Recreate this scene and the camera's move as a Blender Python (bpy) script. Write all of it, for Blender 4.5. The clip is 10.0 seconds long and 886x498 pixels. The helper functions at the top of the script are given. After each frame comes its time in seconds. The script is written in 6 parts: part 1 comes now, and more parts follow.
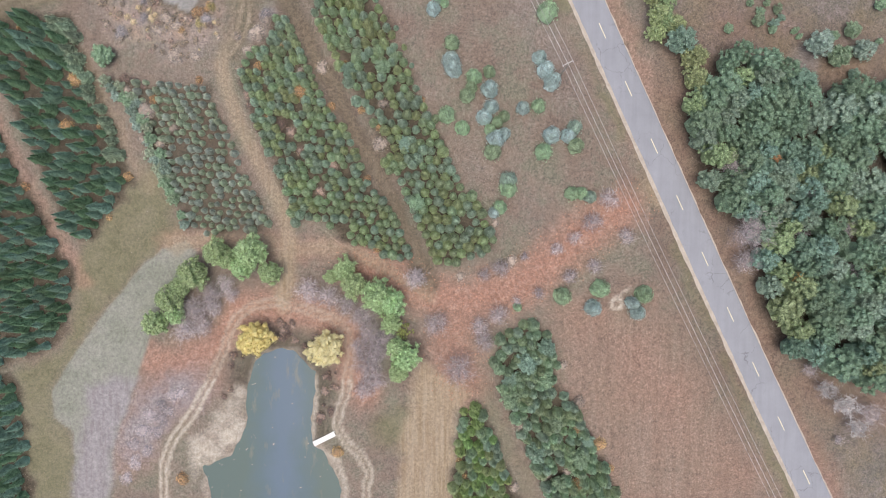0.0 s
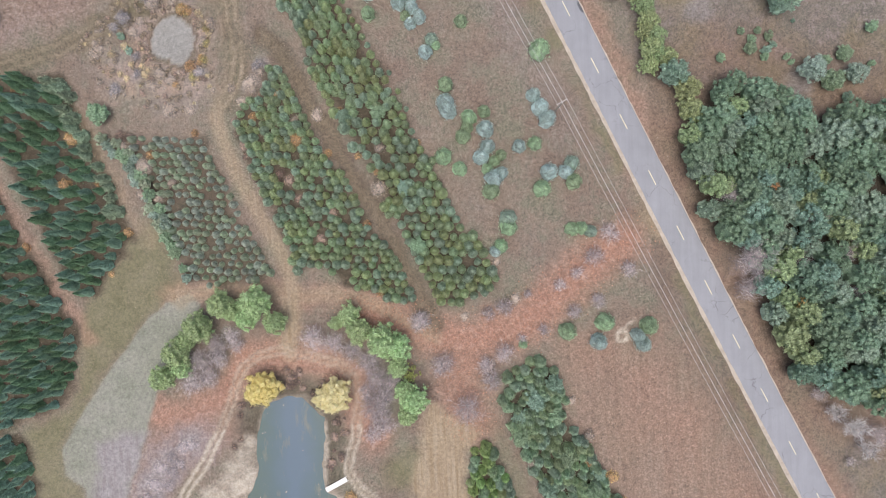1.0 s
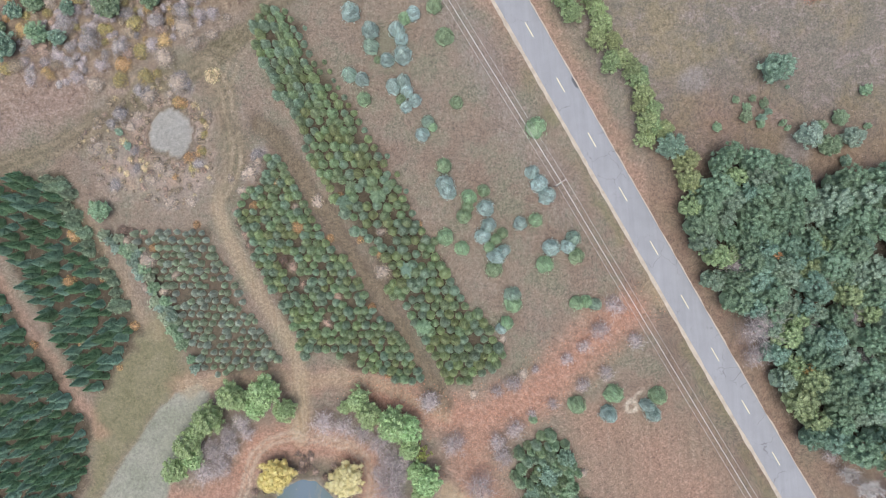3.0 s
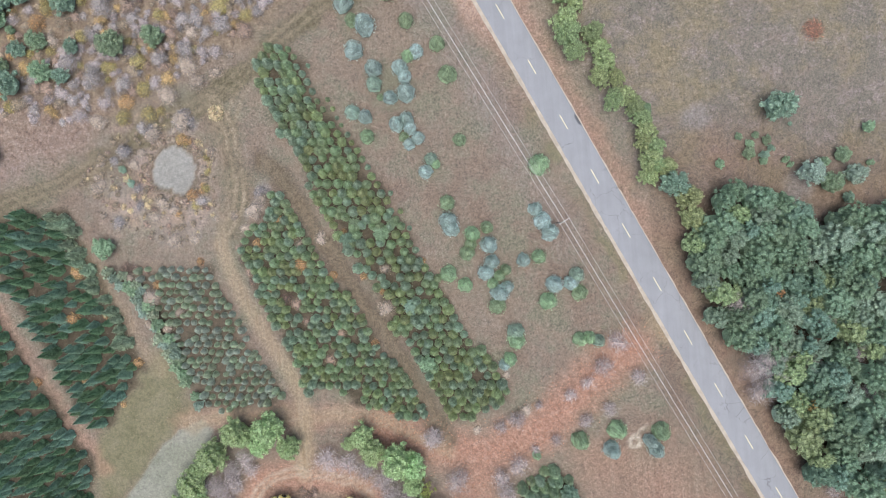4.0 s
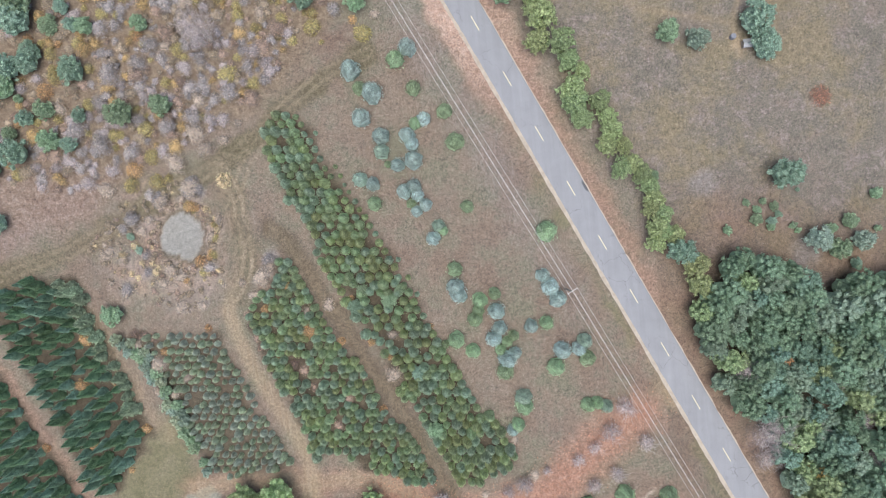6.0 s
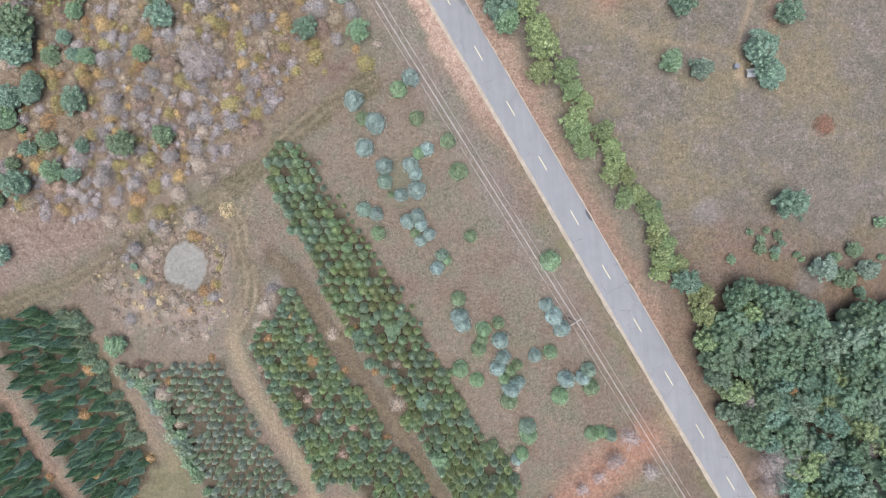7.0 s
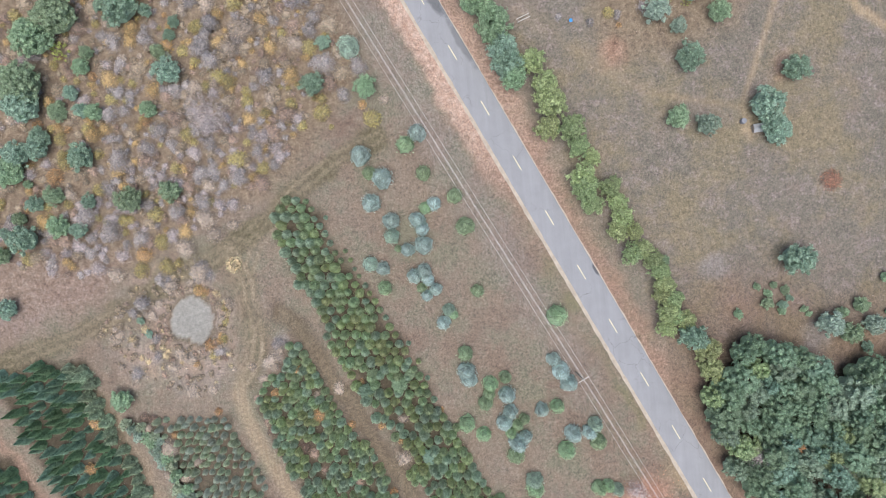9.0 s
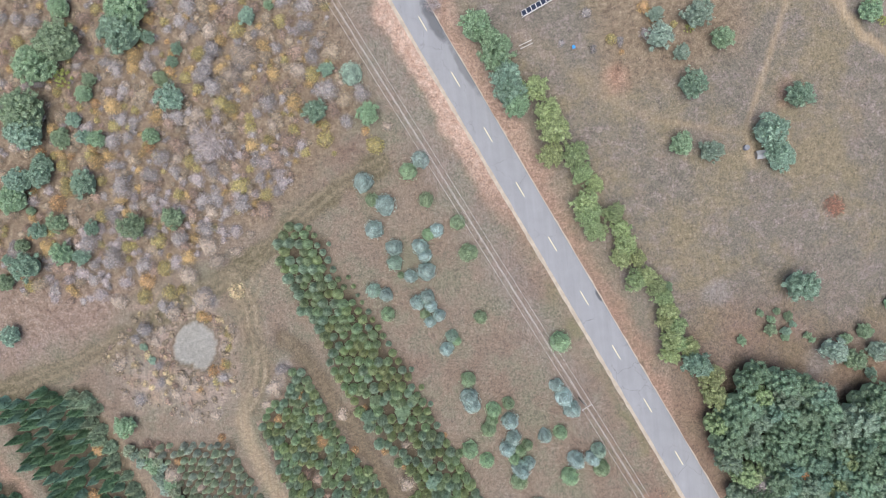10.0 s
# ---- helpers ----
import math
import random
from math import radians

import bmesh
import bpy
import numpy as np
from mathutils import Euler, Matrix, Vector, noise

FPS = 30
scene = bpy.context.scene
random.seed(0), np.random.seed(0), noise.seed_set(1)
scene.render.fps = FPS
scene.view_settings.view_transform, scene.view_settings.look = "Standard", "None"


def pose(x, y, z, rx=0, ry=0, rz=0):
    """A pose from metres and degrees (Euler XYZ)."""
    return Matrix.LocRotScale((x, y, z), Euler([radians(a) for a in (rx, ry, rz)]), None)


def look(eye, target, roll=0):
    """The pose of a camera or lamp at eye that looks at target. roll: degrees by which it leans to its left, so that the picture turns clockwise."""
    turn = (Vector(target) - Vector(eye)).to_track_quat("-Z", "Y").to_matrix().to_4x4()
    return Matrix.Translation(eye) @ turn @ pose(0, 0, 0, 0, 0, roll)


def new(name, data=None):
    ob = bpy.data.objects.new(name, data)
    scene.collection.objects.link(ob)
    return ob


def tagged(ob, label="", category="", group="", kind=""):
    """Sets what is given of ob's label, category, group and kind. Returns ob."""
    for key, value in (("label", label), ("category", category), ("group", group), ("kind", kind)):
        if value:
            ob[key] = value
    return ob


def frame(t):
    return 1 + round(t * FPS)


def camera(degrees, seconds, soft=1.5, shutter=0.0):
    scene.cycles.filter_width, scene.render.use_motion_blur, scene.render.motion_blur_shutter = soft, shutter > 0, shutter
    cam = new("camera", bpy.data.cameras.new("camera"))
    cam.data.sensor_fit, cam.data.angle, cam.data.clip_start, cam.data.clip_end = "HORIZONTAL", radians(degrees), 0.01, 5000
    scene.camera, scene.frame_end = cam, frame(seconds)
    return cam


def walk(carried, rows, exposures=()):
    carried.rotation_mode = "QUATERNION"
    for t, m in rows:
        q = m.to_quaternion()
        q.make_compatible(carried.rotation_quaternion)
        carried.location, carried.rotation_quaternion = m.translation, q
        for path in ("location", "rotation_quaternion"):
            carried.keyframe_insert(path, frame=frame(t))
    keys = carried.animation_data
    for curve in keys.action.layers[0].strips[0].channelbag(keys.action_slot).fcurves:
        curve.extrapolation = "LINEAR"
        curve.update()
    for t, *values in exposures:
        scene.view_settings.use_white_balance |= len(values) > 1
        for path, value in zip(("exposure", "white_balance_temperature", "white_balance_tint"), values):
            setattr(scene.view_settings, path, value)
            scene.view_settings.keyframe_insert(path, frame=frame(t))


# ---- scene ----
cam = camera(75.8, 10.0, soft=0.7)
METRES, EYE, TILT, LEAN, TURN = 63.0, 109.0, -90.76, 0.0, 0.0
ROWS = [
    (0.0, 0.0, 0.0, 0.0, 0.0, 0.0, -0.0),
    (0.5, -0.0017, -0.0008, 0.0609, 0.02, 0.07, 1.78),
    (1.0, -0.0026, -0.0014, 0.1208, 0.04, 0.15, 2.73),
    (1.5, -0.0022, -0.0026, 0.1804, 0.06, 0.21, 3.89),
    (2.0, -0.0005, -0.0039, 0.2404, 0.08, 0.27, 5.08),
    (2.5, 0.0019, -0.0056, 0.3001, 0.11, 0.31, 5.26),
    (4.0, 0.004, -0.0095, 0.4685, 0.13, 0.37, 5.43),
    (4.5, 0.0038, -0.0103, 0.5212, 0.15, 0.39, 5.48),
    (5.0, 0.0032, -0.0109, 0.5725, 0.16, 0.4, 5.52),
    (5.5, 0.0021, -0.0118, 0.6209, 0.17, 0.44, 5.56),
    (7.0, -0.0012, -0.0126, 0.7571, 0.17, 0.45, 5.67),
    (7.5, -0.0019, -0.0124, 0.7992, 0.19, 0.46, 5.7),
    (8.0, -0.0031, -0.0124, 0.8391, 0.19, 0.5, 5.72),
    (8.5, -0.0035, -0.0127, 0.8804, 0.2, 0.48, 5.73),
    (9.0, -0.0038, -0.0127, 0.9201, 0.22, 0.51, 5.74),
    (9.5, -0.0044, -0.013, 0.9609, 0.23, 0.51, 5.75),
    (10.0, -0.0043, -0.0133, 0.9997, 0.24, 0.5, 5.76),
]
walk(cam, [(t, pose(0, 0, EYE, TILT, LEAN, TURN) @ pose(METRES * x, METRES * y, METRES * z, 90 + pitch, roll, yaw)) for t, x, y, z, yaw, pitch, roll in ROWS],
     [(0.0, 0.68, 6560, 14), (1.5, 0.70, 6540, 13), (2.5, 0.74, 6450, 11), (4.0, 0.78, 6350, 9.5), (10.0, 0.81, 6450, 10.5)])

# ---- world and sun: a bright overcast sky ----
SUN_ELEVATION, SUN_ROTATION = 78.0, 200.0
world = bpy.data.worlds.new("overcast_sky")
scene.world = world
world.use_nodes = True
wn, wl = world.node_tree.nodes, world.node_tree.links
sky = wn.new("ShaderNodeTexSky")
sky.sky_type = 'NISHITA'
sky.sun_disc = False
sky.sun_elevation, sky.sun_rotation = radians(SUN_ELEVATION), radians(SUN_ROTATION)
sky.dust_density = 4.0
wn["Background"].inputs["Strength"].default_value = 0.088
wl.new(sky.outputs[0], wn["Background"].inputs["Color"])
sun = new("sun", bpy.data.lights.new("sun", "SUN"))
sun.data.energy, sun.data.angle, sun.data.color = 1.5, radians(50), (1.0, 0.96, 0.91)
az = radians(SUN_ROTATION)
sun.matrix_basis = look((100 * math.sin(az), 100 * math.cos(az), 100 * math.tan(radians(SUN_ELEVATION))), (0, 0, 0))

# ---- materials ----


def material(name, rough=0.9, metal=0.0, spec=0.3):
    m = bpy.data.materials.new(name)
    m.use_nodes = True
    b = m.node_tree.nodes["Principled BSDF"]
    b.inputs["Roughness"].default_value = rough
    b.inputs["Metallic"].default_value = metal
    b.inputs["Specular IOR Level"].default_value = spec
    return m, m.node_tree.nodes, m.node_tree.links, b


def noise_node(n, l, scale, detail=4.0, rough=0.6, coords=None, stretch=None):
    t = n.new("ShaderNodeTexNoise")
    t.inputs["Scale"].default_value = scale
    t.inputs["Detail"].default_value = detail
    t.inputs["Roughness"].default_value = rough
    if coords is None:
        coords = n.new("ShaderNodeNewGeometry").outputs["Position"]
    if stretch:
        mp = n.new("ShaderNodeMapping")
        mp.inputs["Rotation"].default_value = (0, 0, radians(stretch[0]))
        mp.inputs["Scale"].default_value = (stretch[1], stretch[2], 1)
        l.new(coords, mp.inputs["Vector"])
        coords = mp.outputs[0]
    l.new(coords, t.inputs["Vector"])
    return t.outputs["Fac"]


def ramp(n, l, fac, stops):
    r = n.new("ShaderNodeValToRGB")
    e = r.color_ramp.elements
    while len(e) < len(stops):
        e.new(0.5)
    for k, (p, c) in enumerate(stops):
        e[k].position = p
        e[k].color = (*c, 1) if len(c) == 3 else c
    l.new(fac, r.inputs[0])
    return r.outputs[0]


def math_node(n, l, op, a, b=None, c=None, clamp=False):
    m = n.new("ShaderNodeMath")
    m.operation, m.use_clamp = op, clamp
    for k, v in enumerate((a, b, c)):
        if v is None:
            continue
        if isinstance(v, (int, float)):
            m.inputs[k].default_value = v
        else:
            l.new(v, m.inputs[k])
    return m.outputs[0]


def mix_colour(n, l, fac, a, b, mode='MIX'):
    m = n.new("ShaderNodeMix")
    m.data_type, m.blend_type = 'RGBA', mode
    for k, v in ((0, fac), (6, a), (7, b)):
        if isinstance(v, (int, float)):
            m.inputs[k].default_value = v
        elif isinstance(v, tuple):
            m.inputs[k].default_value = (*v, 1)
        else:
            l.new(v, m.inputs[k])
    return m.outputs[2]


def bump(n, l, b, height, strength, distance):
    k = n.new("ShaderNodeBump")
    k.inputs["Strength"].default_value = strength
    k.inputs["Distance"].default_value = distance
    l.new(height, k.inputs["Height"])
    l.new(k.outputs[0], b.inputs["Normal"])


def plain(name, colour, rough=0.8, metal=0.0, vary=0.25, scale=6.0, relief=0.0):
    """A worn surface of one colour, with stains at two scales."""
    m, n, l, b = material(name, rough, metal)
    co = n.new("ShaderNodeTexCoord").outputs["Object"]
    big = noise_node(n, l, scale * 0.2, 3, 0.6, co)
    fine = noise_node(n, l, scale, 5, 0.7, co)
    s = math_node(n, l, 'ADD', math_node(n, l, 'MULTIPLY', big, 0.5), math_node(n, l, 'MULTIPLY', fine, 0.5))
    dark = tuple(c * (1 - vary) for c in colour)
    light = tuple(min(1.0, c * (1 + vary)) for c in colour)
    l.new(ramp(n, l, s, [(0.3, dark), (0.7, light)]), b.inputs["Base Color"])
    if relief:
        bump(n, l, b, fine, 0.6, relief)
    return m


def foliage(name, mid, spread=0.4, rough=0.7, through_light=0.35):
    """Needles or leaves: every spray its own shade, every plant its own cast."""
    m, n, l, b = material(name, rough, 0.0, 0.2)
    dark = tuple(c * (1 - spread) for c in mid)
    tip = tuple(min(0.85, c * (1 + 1.1 * spread) + 0.02 * spread) for c in mid)
    island = n.new("ShaderNodeNewGeometry").outputs["Random Per Island"]
    col = ramp(n, l, island, [(0.0, dark), (0.55, mid), (1.0, tip)])
    own = n.new("ShaderNodeObjectInfo").outputs["Random"]
    patch = noise_node(n, l, 0.35, 2)
    v = math_node(n, l, 'ADD', math_node(n, l, 'MULTIPLY', own, 0.55), math_node(n, l, 'MULTIPLY', patch, 0.45))
    hs = n.new("ShaderNodeHueSaturation")
    l.new(col, hs.inputs["Color"])
    l.new(math_node(n, l, 'MULTIPLY_ADD', own, 0.04, 0.48), hs.inputs["Hue"])
    tone = math_node(n, l, 'MULTIPLY_ADD', v, 0.55, 0.72)
    needles = noise_node(n, l, 5.5, 4, 0.75)
    l.new(math_node(n, l, 'MULTIPLY', tone, math_node(n, l, 'MULTIPLY_ADD', needles, 2.4, -0.16)), hs.inputs["Value"])
    bump(n, l, b, needles, 0.35, 0.09)
    l.new(hs.outputs[0], b.inputs["Base Color"])
    tr = n.new("ShaderNodeBsdfTranslucent")
    l.new(hs.outputs[0], tr.inputs["Color"])
    mx = n.new("ShaderNodeMixShader")
    mx.inputs[0].default_value = through_light
    l.new(b.outputs[0], mx.inputs[1])
    l.new(tr.outputs[0], mx.inputs[2])
    l.new(mx.outputs[0], n["Material Output"].inputs["Surface"])
    return m


MAT_PINE = [
    foliage("young_pine_green", (0.35, 0.445, 0.275), 0.34),
    foliage("young_pine_blue", (0.335, 0.435, 0.325), 0.34),
    foliage("young_pine_yellow", (0.385, 0.455, 0.25), 0.34),
]
MAT_YOUNG = [
    foliage("seedling_green", (0.41, 0.485, 0.35), 0.32),
    foliage("seedling_grey", (0.42, 0.475, 0.40), 0.32),
]
MAT_SPRUCE = [
    foliage("spruce_green", (0.132, 0.235, 0.132), 0.28),
    foliage("spruce_teal", (0.176, 0.288, 0.212), 0.28),
    foliage("spruce_pale", (0.25, 0.33, 0.225), 0.4),
]
MAT_BLUE = foliage("blue_spruce", (0.48, 0.60, 0.56), 0.42)
MAT_GREEN = foliage("green_spruce", (0.36, 0.475, 0.305), 0.4)
MAT_BLUE_GREEN = foliage("blue_green_spruce", (0.40, 0.515, 0.425), 0.4)
MAT_WOODS = [
    foliage("woods_pine", (0.225, 0.335, 0.225), 0.3),
    foliage("woods_pine_teal", (0.225, 0.345, 0.265), 0.3),
    foliage("woods_olive", (0.31, 0.39, 0.215), 0.34),
]
MAT_WOODS_PALE = foliage("woods_pale", (0.275, 0.37, 0.28), 0.3)
MAT_FIELD = [
    foliage("field_pine_green", (0.315, 0.43, 0.285), 0.34),
    foliage("field_pine_teal", (0.30, 0.425, 0.33), 0.34),
]
MAT_POND = foliage("pond_pine", (0.43, 0.57, 0.31), 0.36)
MAT_BRIGHT = foliage("bright_pine", (0.335, 0.46, 0.20), 0.38)
MAT_PALE = foliage("pale_pine", (0.35, 0.45, 0.375), 0.34)
MAT_HEDGE = foliage("hedge_leaf", (0.38, 0.45, 0.24), 0.36)
MAT_WILLOW = foliage("willow_gold", (0.85, 0.75, 0.34), 0.15)
MAT_CREAM = foliage("willow_cream", (0.87, 0.81, 0.47), 0.14)
MAT_LIME = foliage("lime_leaf", (0.42, 0.47, 0.17), 0.3)
MAT_YELLOW = foliage("yellow_leaf", (0.47, 0.40, 0.17), 0.3)
MAT_ORANGE = foliage("orange_leaf", (0.58, 0.385, 0.19), 0.3)
MAT_RED = foliage("red_leaf", (0.36, 0.18, 0.12))
MAT_TAN = foliage("tan_stems", (0.52, 0.44, 0.35), 0.2)
MAT_GREY = foliage("grey_stems", (0.41, 0.385, 0.385), 0.2)
MAT_LILAC = foliage("lilac_grey_twigs", (0.52, 0.475, 0.465), 0.25)
MAT_DARKSTEM = foliage("dark_brown_stems", (0.24, 0.18, 0.15), 0.35)
MAT_PINK = foliage("pink_brown_stems", (0.46, 0.35, 0.29), 0.2)
MAT_WHITE = foliage("bleached_stems", (0.66, 0.65, 0.64), 0.25)
MAT_TUFT = foliage("tall_grass_clump", (0.50, 0.43, 0.36), 0.2)
MAT_OCHRE = foliage("ochre_stems", (0.55, 0.40, 0.19), 0.25)


def twig_haze(name, colour, cover=0.85):
    """A mass of twigs too fine to tell apart: the ground shows through it in gaps, and it thins out at its rim."""
    m, n, l, b = material(name, 0.95, 0.0, 0.05)
    pos = n.new("ShaderNodeNewGeometry").outputs["Position"]
    own = n.new("ShaderNodeObjectInfo").outputs["Random"]
    tw = noise_node(n, l, 2.6, 6, 0.8, pos)
    gaps = noise_node(n, l, 1.1, 5, 0.75, pos)
    col = ramp(n, l, tw, [(0.32, tuple(c * 0.62 for c in colour)), (0.68, tuple(c * 1.35 for c in colour))])
    hs = n.new("ShaderNodeHueSaturation")
    l.new(col, hs.inputs["Color"])
    l.new(math_node(n, l, 'MULTIPLY_ADD', own, 0.5, 0.75), hs.inputs["Value"])
    l.new(hs.outputs[0], b.inputs["Base Color"])
    at = n.new("ShaderNodeAttribute")
    at.attribute_name = "dense"
    mask = math_node(n, l, 'ADD', math_node(n, l, 'MULTIPLY', gaps, 1.9), math_node(n, l, 'MULTIPLY_ADD', at.outputs["Fac"], 1.1, -1.3), clamp=True)
    clear = n.new("ShaderNodeBsdfTransparent")
    mx = n.new("ShaderNodeMixShader")
    l.new(math_node(n, l, 'MULTIPLY', mask, cover), mx.inputs[0])
    l.new(clear.outputs[0], mx.inputs[1])
    l.new(b.outputs[0], mx.inputs[2])
    l.new(mx.outputs[0], n["Material Output"].inputs["Surface"])
    return m


HAZE_OF = {
    MAT_GREY: twig_haze("grey_twig_mass", (0.36, 0.335, 0.33), 0.72), MAT_TUFT: twig_haze("pale_grass_mass", (0.42, 0.355, 0.295)),
    MAT_TAN: twig_haze("tan_twig_mass", (0.35, 0.29, 0.22)), MAT_PINK: twig_haze("pink_twig_mass", (0.33, 0.25, 0.205)),
    MAT_OCHRE: twig_haze("ochre_twig_mass", (0.45, 0.325, 0.165), 0.8), MAT_DARKSTEM: twig_haze("dark_twig_mass", (0.20, 0.15, 0.125), 0.8),
    MAT_YELLOW: twig_haze("yellow_leaf_mass", (0.38, 0.33, 0.16), 0.65), MAT_ORANGE: twig_haze("orange_leaf_mass", (0.48, 0.32, 0.18), 0.62),
    MAT_RED: twig_haze("red_leaf_mass", (0.33, 0.19, 0.14), 0.7),
    MAT_CREAM: twig_haze("straw_mass", (0.52, 0.42, 0.27)),
    MAT_LILAC: twig_haze("lilac_twig_mass", (0.42, 0.375, 0.375), 0.68), MAT_WHITE: twig_haze("bleached_twig_mass", (0.45, 0.43, 0.42), 0.5),
}
MAT_BARK = plain("bark", (0.14, 0.11, 0.09), 0.95, 0, 0.35, 9, 0.02)
MAT_PALEBARK = plain("pale_bark", (0.36, 0.33, 0.31), 0.95, 0, 0.3, 9, 0.02)

# ---- layout, in metres ----
DASH = 11.92
ROAD = [
    (72.9, -49.5), (61.8, -27.0), (50.85, -4.3), (40.5, 17.7), (30.1, 39.7), (20.0, 61.4), (15.5, 70.9), (10.4, 81.9),
    (5.2, 93.2), (0.4, 103.2), (-2.4, 109.5),
]
POLES = [
    (22.3, 31.6), (-20.0, 116.6),
]
POND = [
    (-34.8, -21.7), (-32.8, -20.8), (-29.0, -21.2), (-27.8, -22.8), (-25.0, -25.6), (-24.9, -27.6), (-25.5, -31.7),
    (-25.8, -37.0), (-25.4, -40.1), (-23.6, -41.3), (-21.9, -44.2), (-20.3, -47.4), (-19.9, -51.8), (-20.7, -58.7),
    (-25.2, -64.5), (-35.4, -65.7), (-42.7, -59.9), (-45.3, -53.0), (-46.8, -46.1), (-47.2, -44.3), (-41.7, -42.0),
    (-39.8, -38.8), (-38.8, -36.2), (-38.8, -31.7), (-38.0, -25.8), (-37.0, -23.3),
]
DOCK = [
    (-25.3, -39.6), (-21.0, -37.5),
]
PIT = [
    (-49.6, 48.5),
]
BLOCK_C = [
    (-65.9, 32.1), (-61.7, 30.6), (-52.4, 30.8), (-44.3, 31.1), (-43.0, 26.8), (-41.0, 20.8), (-37.9, 13.8),
    (-34.6, 8.1), (-32.4, 4.2), (-32.8, 2.4), (-35.0, 1.5), (-40.6, 1.1), (-45.0, 0.7), (-49.8, 2.0), (-51.7, 5.0), (-53.8, 10.1),
    (-56.4, 15.9), (-59.0, 21.6), (-62.2, 26.8),
]
BLOCK_D = [
    (-32.2, 43.0), (-29.4, 42.7), (-27.0, 38.8), (-24.2, 32.3), (-20.5, 25.4), (-15.2, 16.4), (-9.9, 6.2),
    (-5.7, -2.2), (-6.7, -4.6), (-10.2, -4.0), (-14.0, -1.9), (-18.8, -0.8), (-22.6, 2.4), (-25.5, 4.1),
    (-28.6, 2.7), (-30.1, 6.2), (-32.7, 12.7), (-35.3, 19.1), (-37.9, 26.5), (-39.9, 32.8), (-38.2, 36.0),
    (-33.9, 37.5),
]
BLOCK_E = [
    (-32.5, 66.9), (-30.0, 70.0), (-25.2, 70.4), (-21.9, 66.9), (-20.3, 61.4), (-15.6, 55.6), (-12.2, 47.7),
    (-8.6, 40.9), (0.6, 20.1), (2.8, 14.8), (6.0, 9.4), (9.8, 3.0), (11.5, -1.3), (8.2, -3.0), (1.7, -5.1),
    (-2.1, -5.5), (-3.5, -3.0), (-6.9, 5.1), (-11.2, 13.7), (-15.4, 23.3), (-19.6, 31.7), (-22.9, 38.0),
    (-26.2, 47.0), (-29.6, 54.8), (-32.5, 62.6),
]
BLOCK_F = [
    (-89.3, 41.9), (-82.7, 43.2), (-78.3, 44.0), (-76.3, 42.6), (-71.3, 44.2), (-69.7, 40.0), (-67.7, 34.5),
    (-64.5, 25.5), (-61.2, 16.6), (-59.2, 10.9), (-63.5, 6.9), (-67.5, 0.7), (-70.4, 0.1), (-73.8, 3.5),
    (-76.7, 10.4), (-79.5, 18.3), (-82.3, 26.2), (-84.5, 29.6), (-89.3, 41.9),
]
BLOCK_G = [
    (-95.1, 28.5), (-87.7, 25.3), (-83.7, 19.0), (-79.8, 9.4), (-76.3, 3.0), (-73.7, -2.4), (-71.2, -7.8),
    (-73.1, -14.4), (-74.3, -18.7), (-78.8, -22.0), (-84.4, -23.7), (-97.9, -29.8),
]
BLOCK_H = [
    (-97.8, -28.7), (-85.6, -25.9), (-83.5, -28.7), (-82.7, -35.3), (-81.7, -44.3), (-81.1, -52.2), (-99.1, -55.7),
]
BLOCK_J = [
    (7.1, -31.1), (2.3, -33.4), (2.7, -36.4), (2.1, -42.2), (1.2, -47.6), (0.8, -52.1), (17.2, -52.6), (15.2, -48.4),
    (12.1, -43.0), (10.4, -37.2), (8.6, -32.5),
]
BLOCK_K = [
    (17.4, -14.9), (12.6, -16.5), (9.9, -18.7), (9.4, -24.2), (11.0, -28.6), (13.2, -34.1), (15.4, -39.7),
    (17.7, -44.2), (21.0, -52.0), (35.6, -52.0), (33.6, -46.3), (31.3, -41.9), (28.0, -36.3), (25.7, -31.9),
    (23.5, -27.5), (22.4, -23.1), (21.8, -18.7),
]
WOODS = [
    (49.1, 30.4), (44.5, 26.6), (44.5, 21.4), (47.7, 15.8), (48.2, 10.5), (51.5, 6.0), (54.9, 3.6),
    (59.3, -5.6), (59.4, -10.8), (62.0, -15.0), (63.1, -20.3), (68.9, -23.5), (75.3, -26.6), (82.4, -28.7),
    (90.5, -28.0), (95.0, 0.0), (95.0, 27.0), (79.3, 30.1), (74.7, 31.1), (72.1, 29.2), (70.1, 26.5),
    (67.7, 29.1), (63.9, 32.1), (58.0, 36.3), (52.9, 36.8), (49.7, 34.5),
]
BLUE_SOUTH = [
    (-1.8, 43.6, 1.3), (1.4, 34.1, 1.6), (1.9, 32.6, 1.6), (8.7, 28.8, 1.6), (9.1, 25.5, 1.4), (7.8, 23.5, 1.5),
    (10.1, 19.4, 1.7), (11.6, 20.4, 1.2), (15.1, 25.2, 1.3), (18.2, 34.7, 1.3), (19.3, 32.4, 1.6), (20.4, 30.1, 1.6),
    (20.6, 20.1, 1.6), (23.7, 20.1, 1.4), (9.7, 5.5, 1.1), (28.8, -12.7, 1.6), (36.4, -11.9, 1.3),
    (37.4, -13.6, 1.5),
]
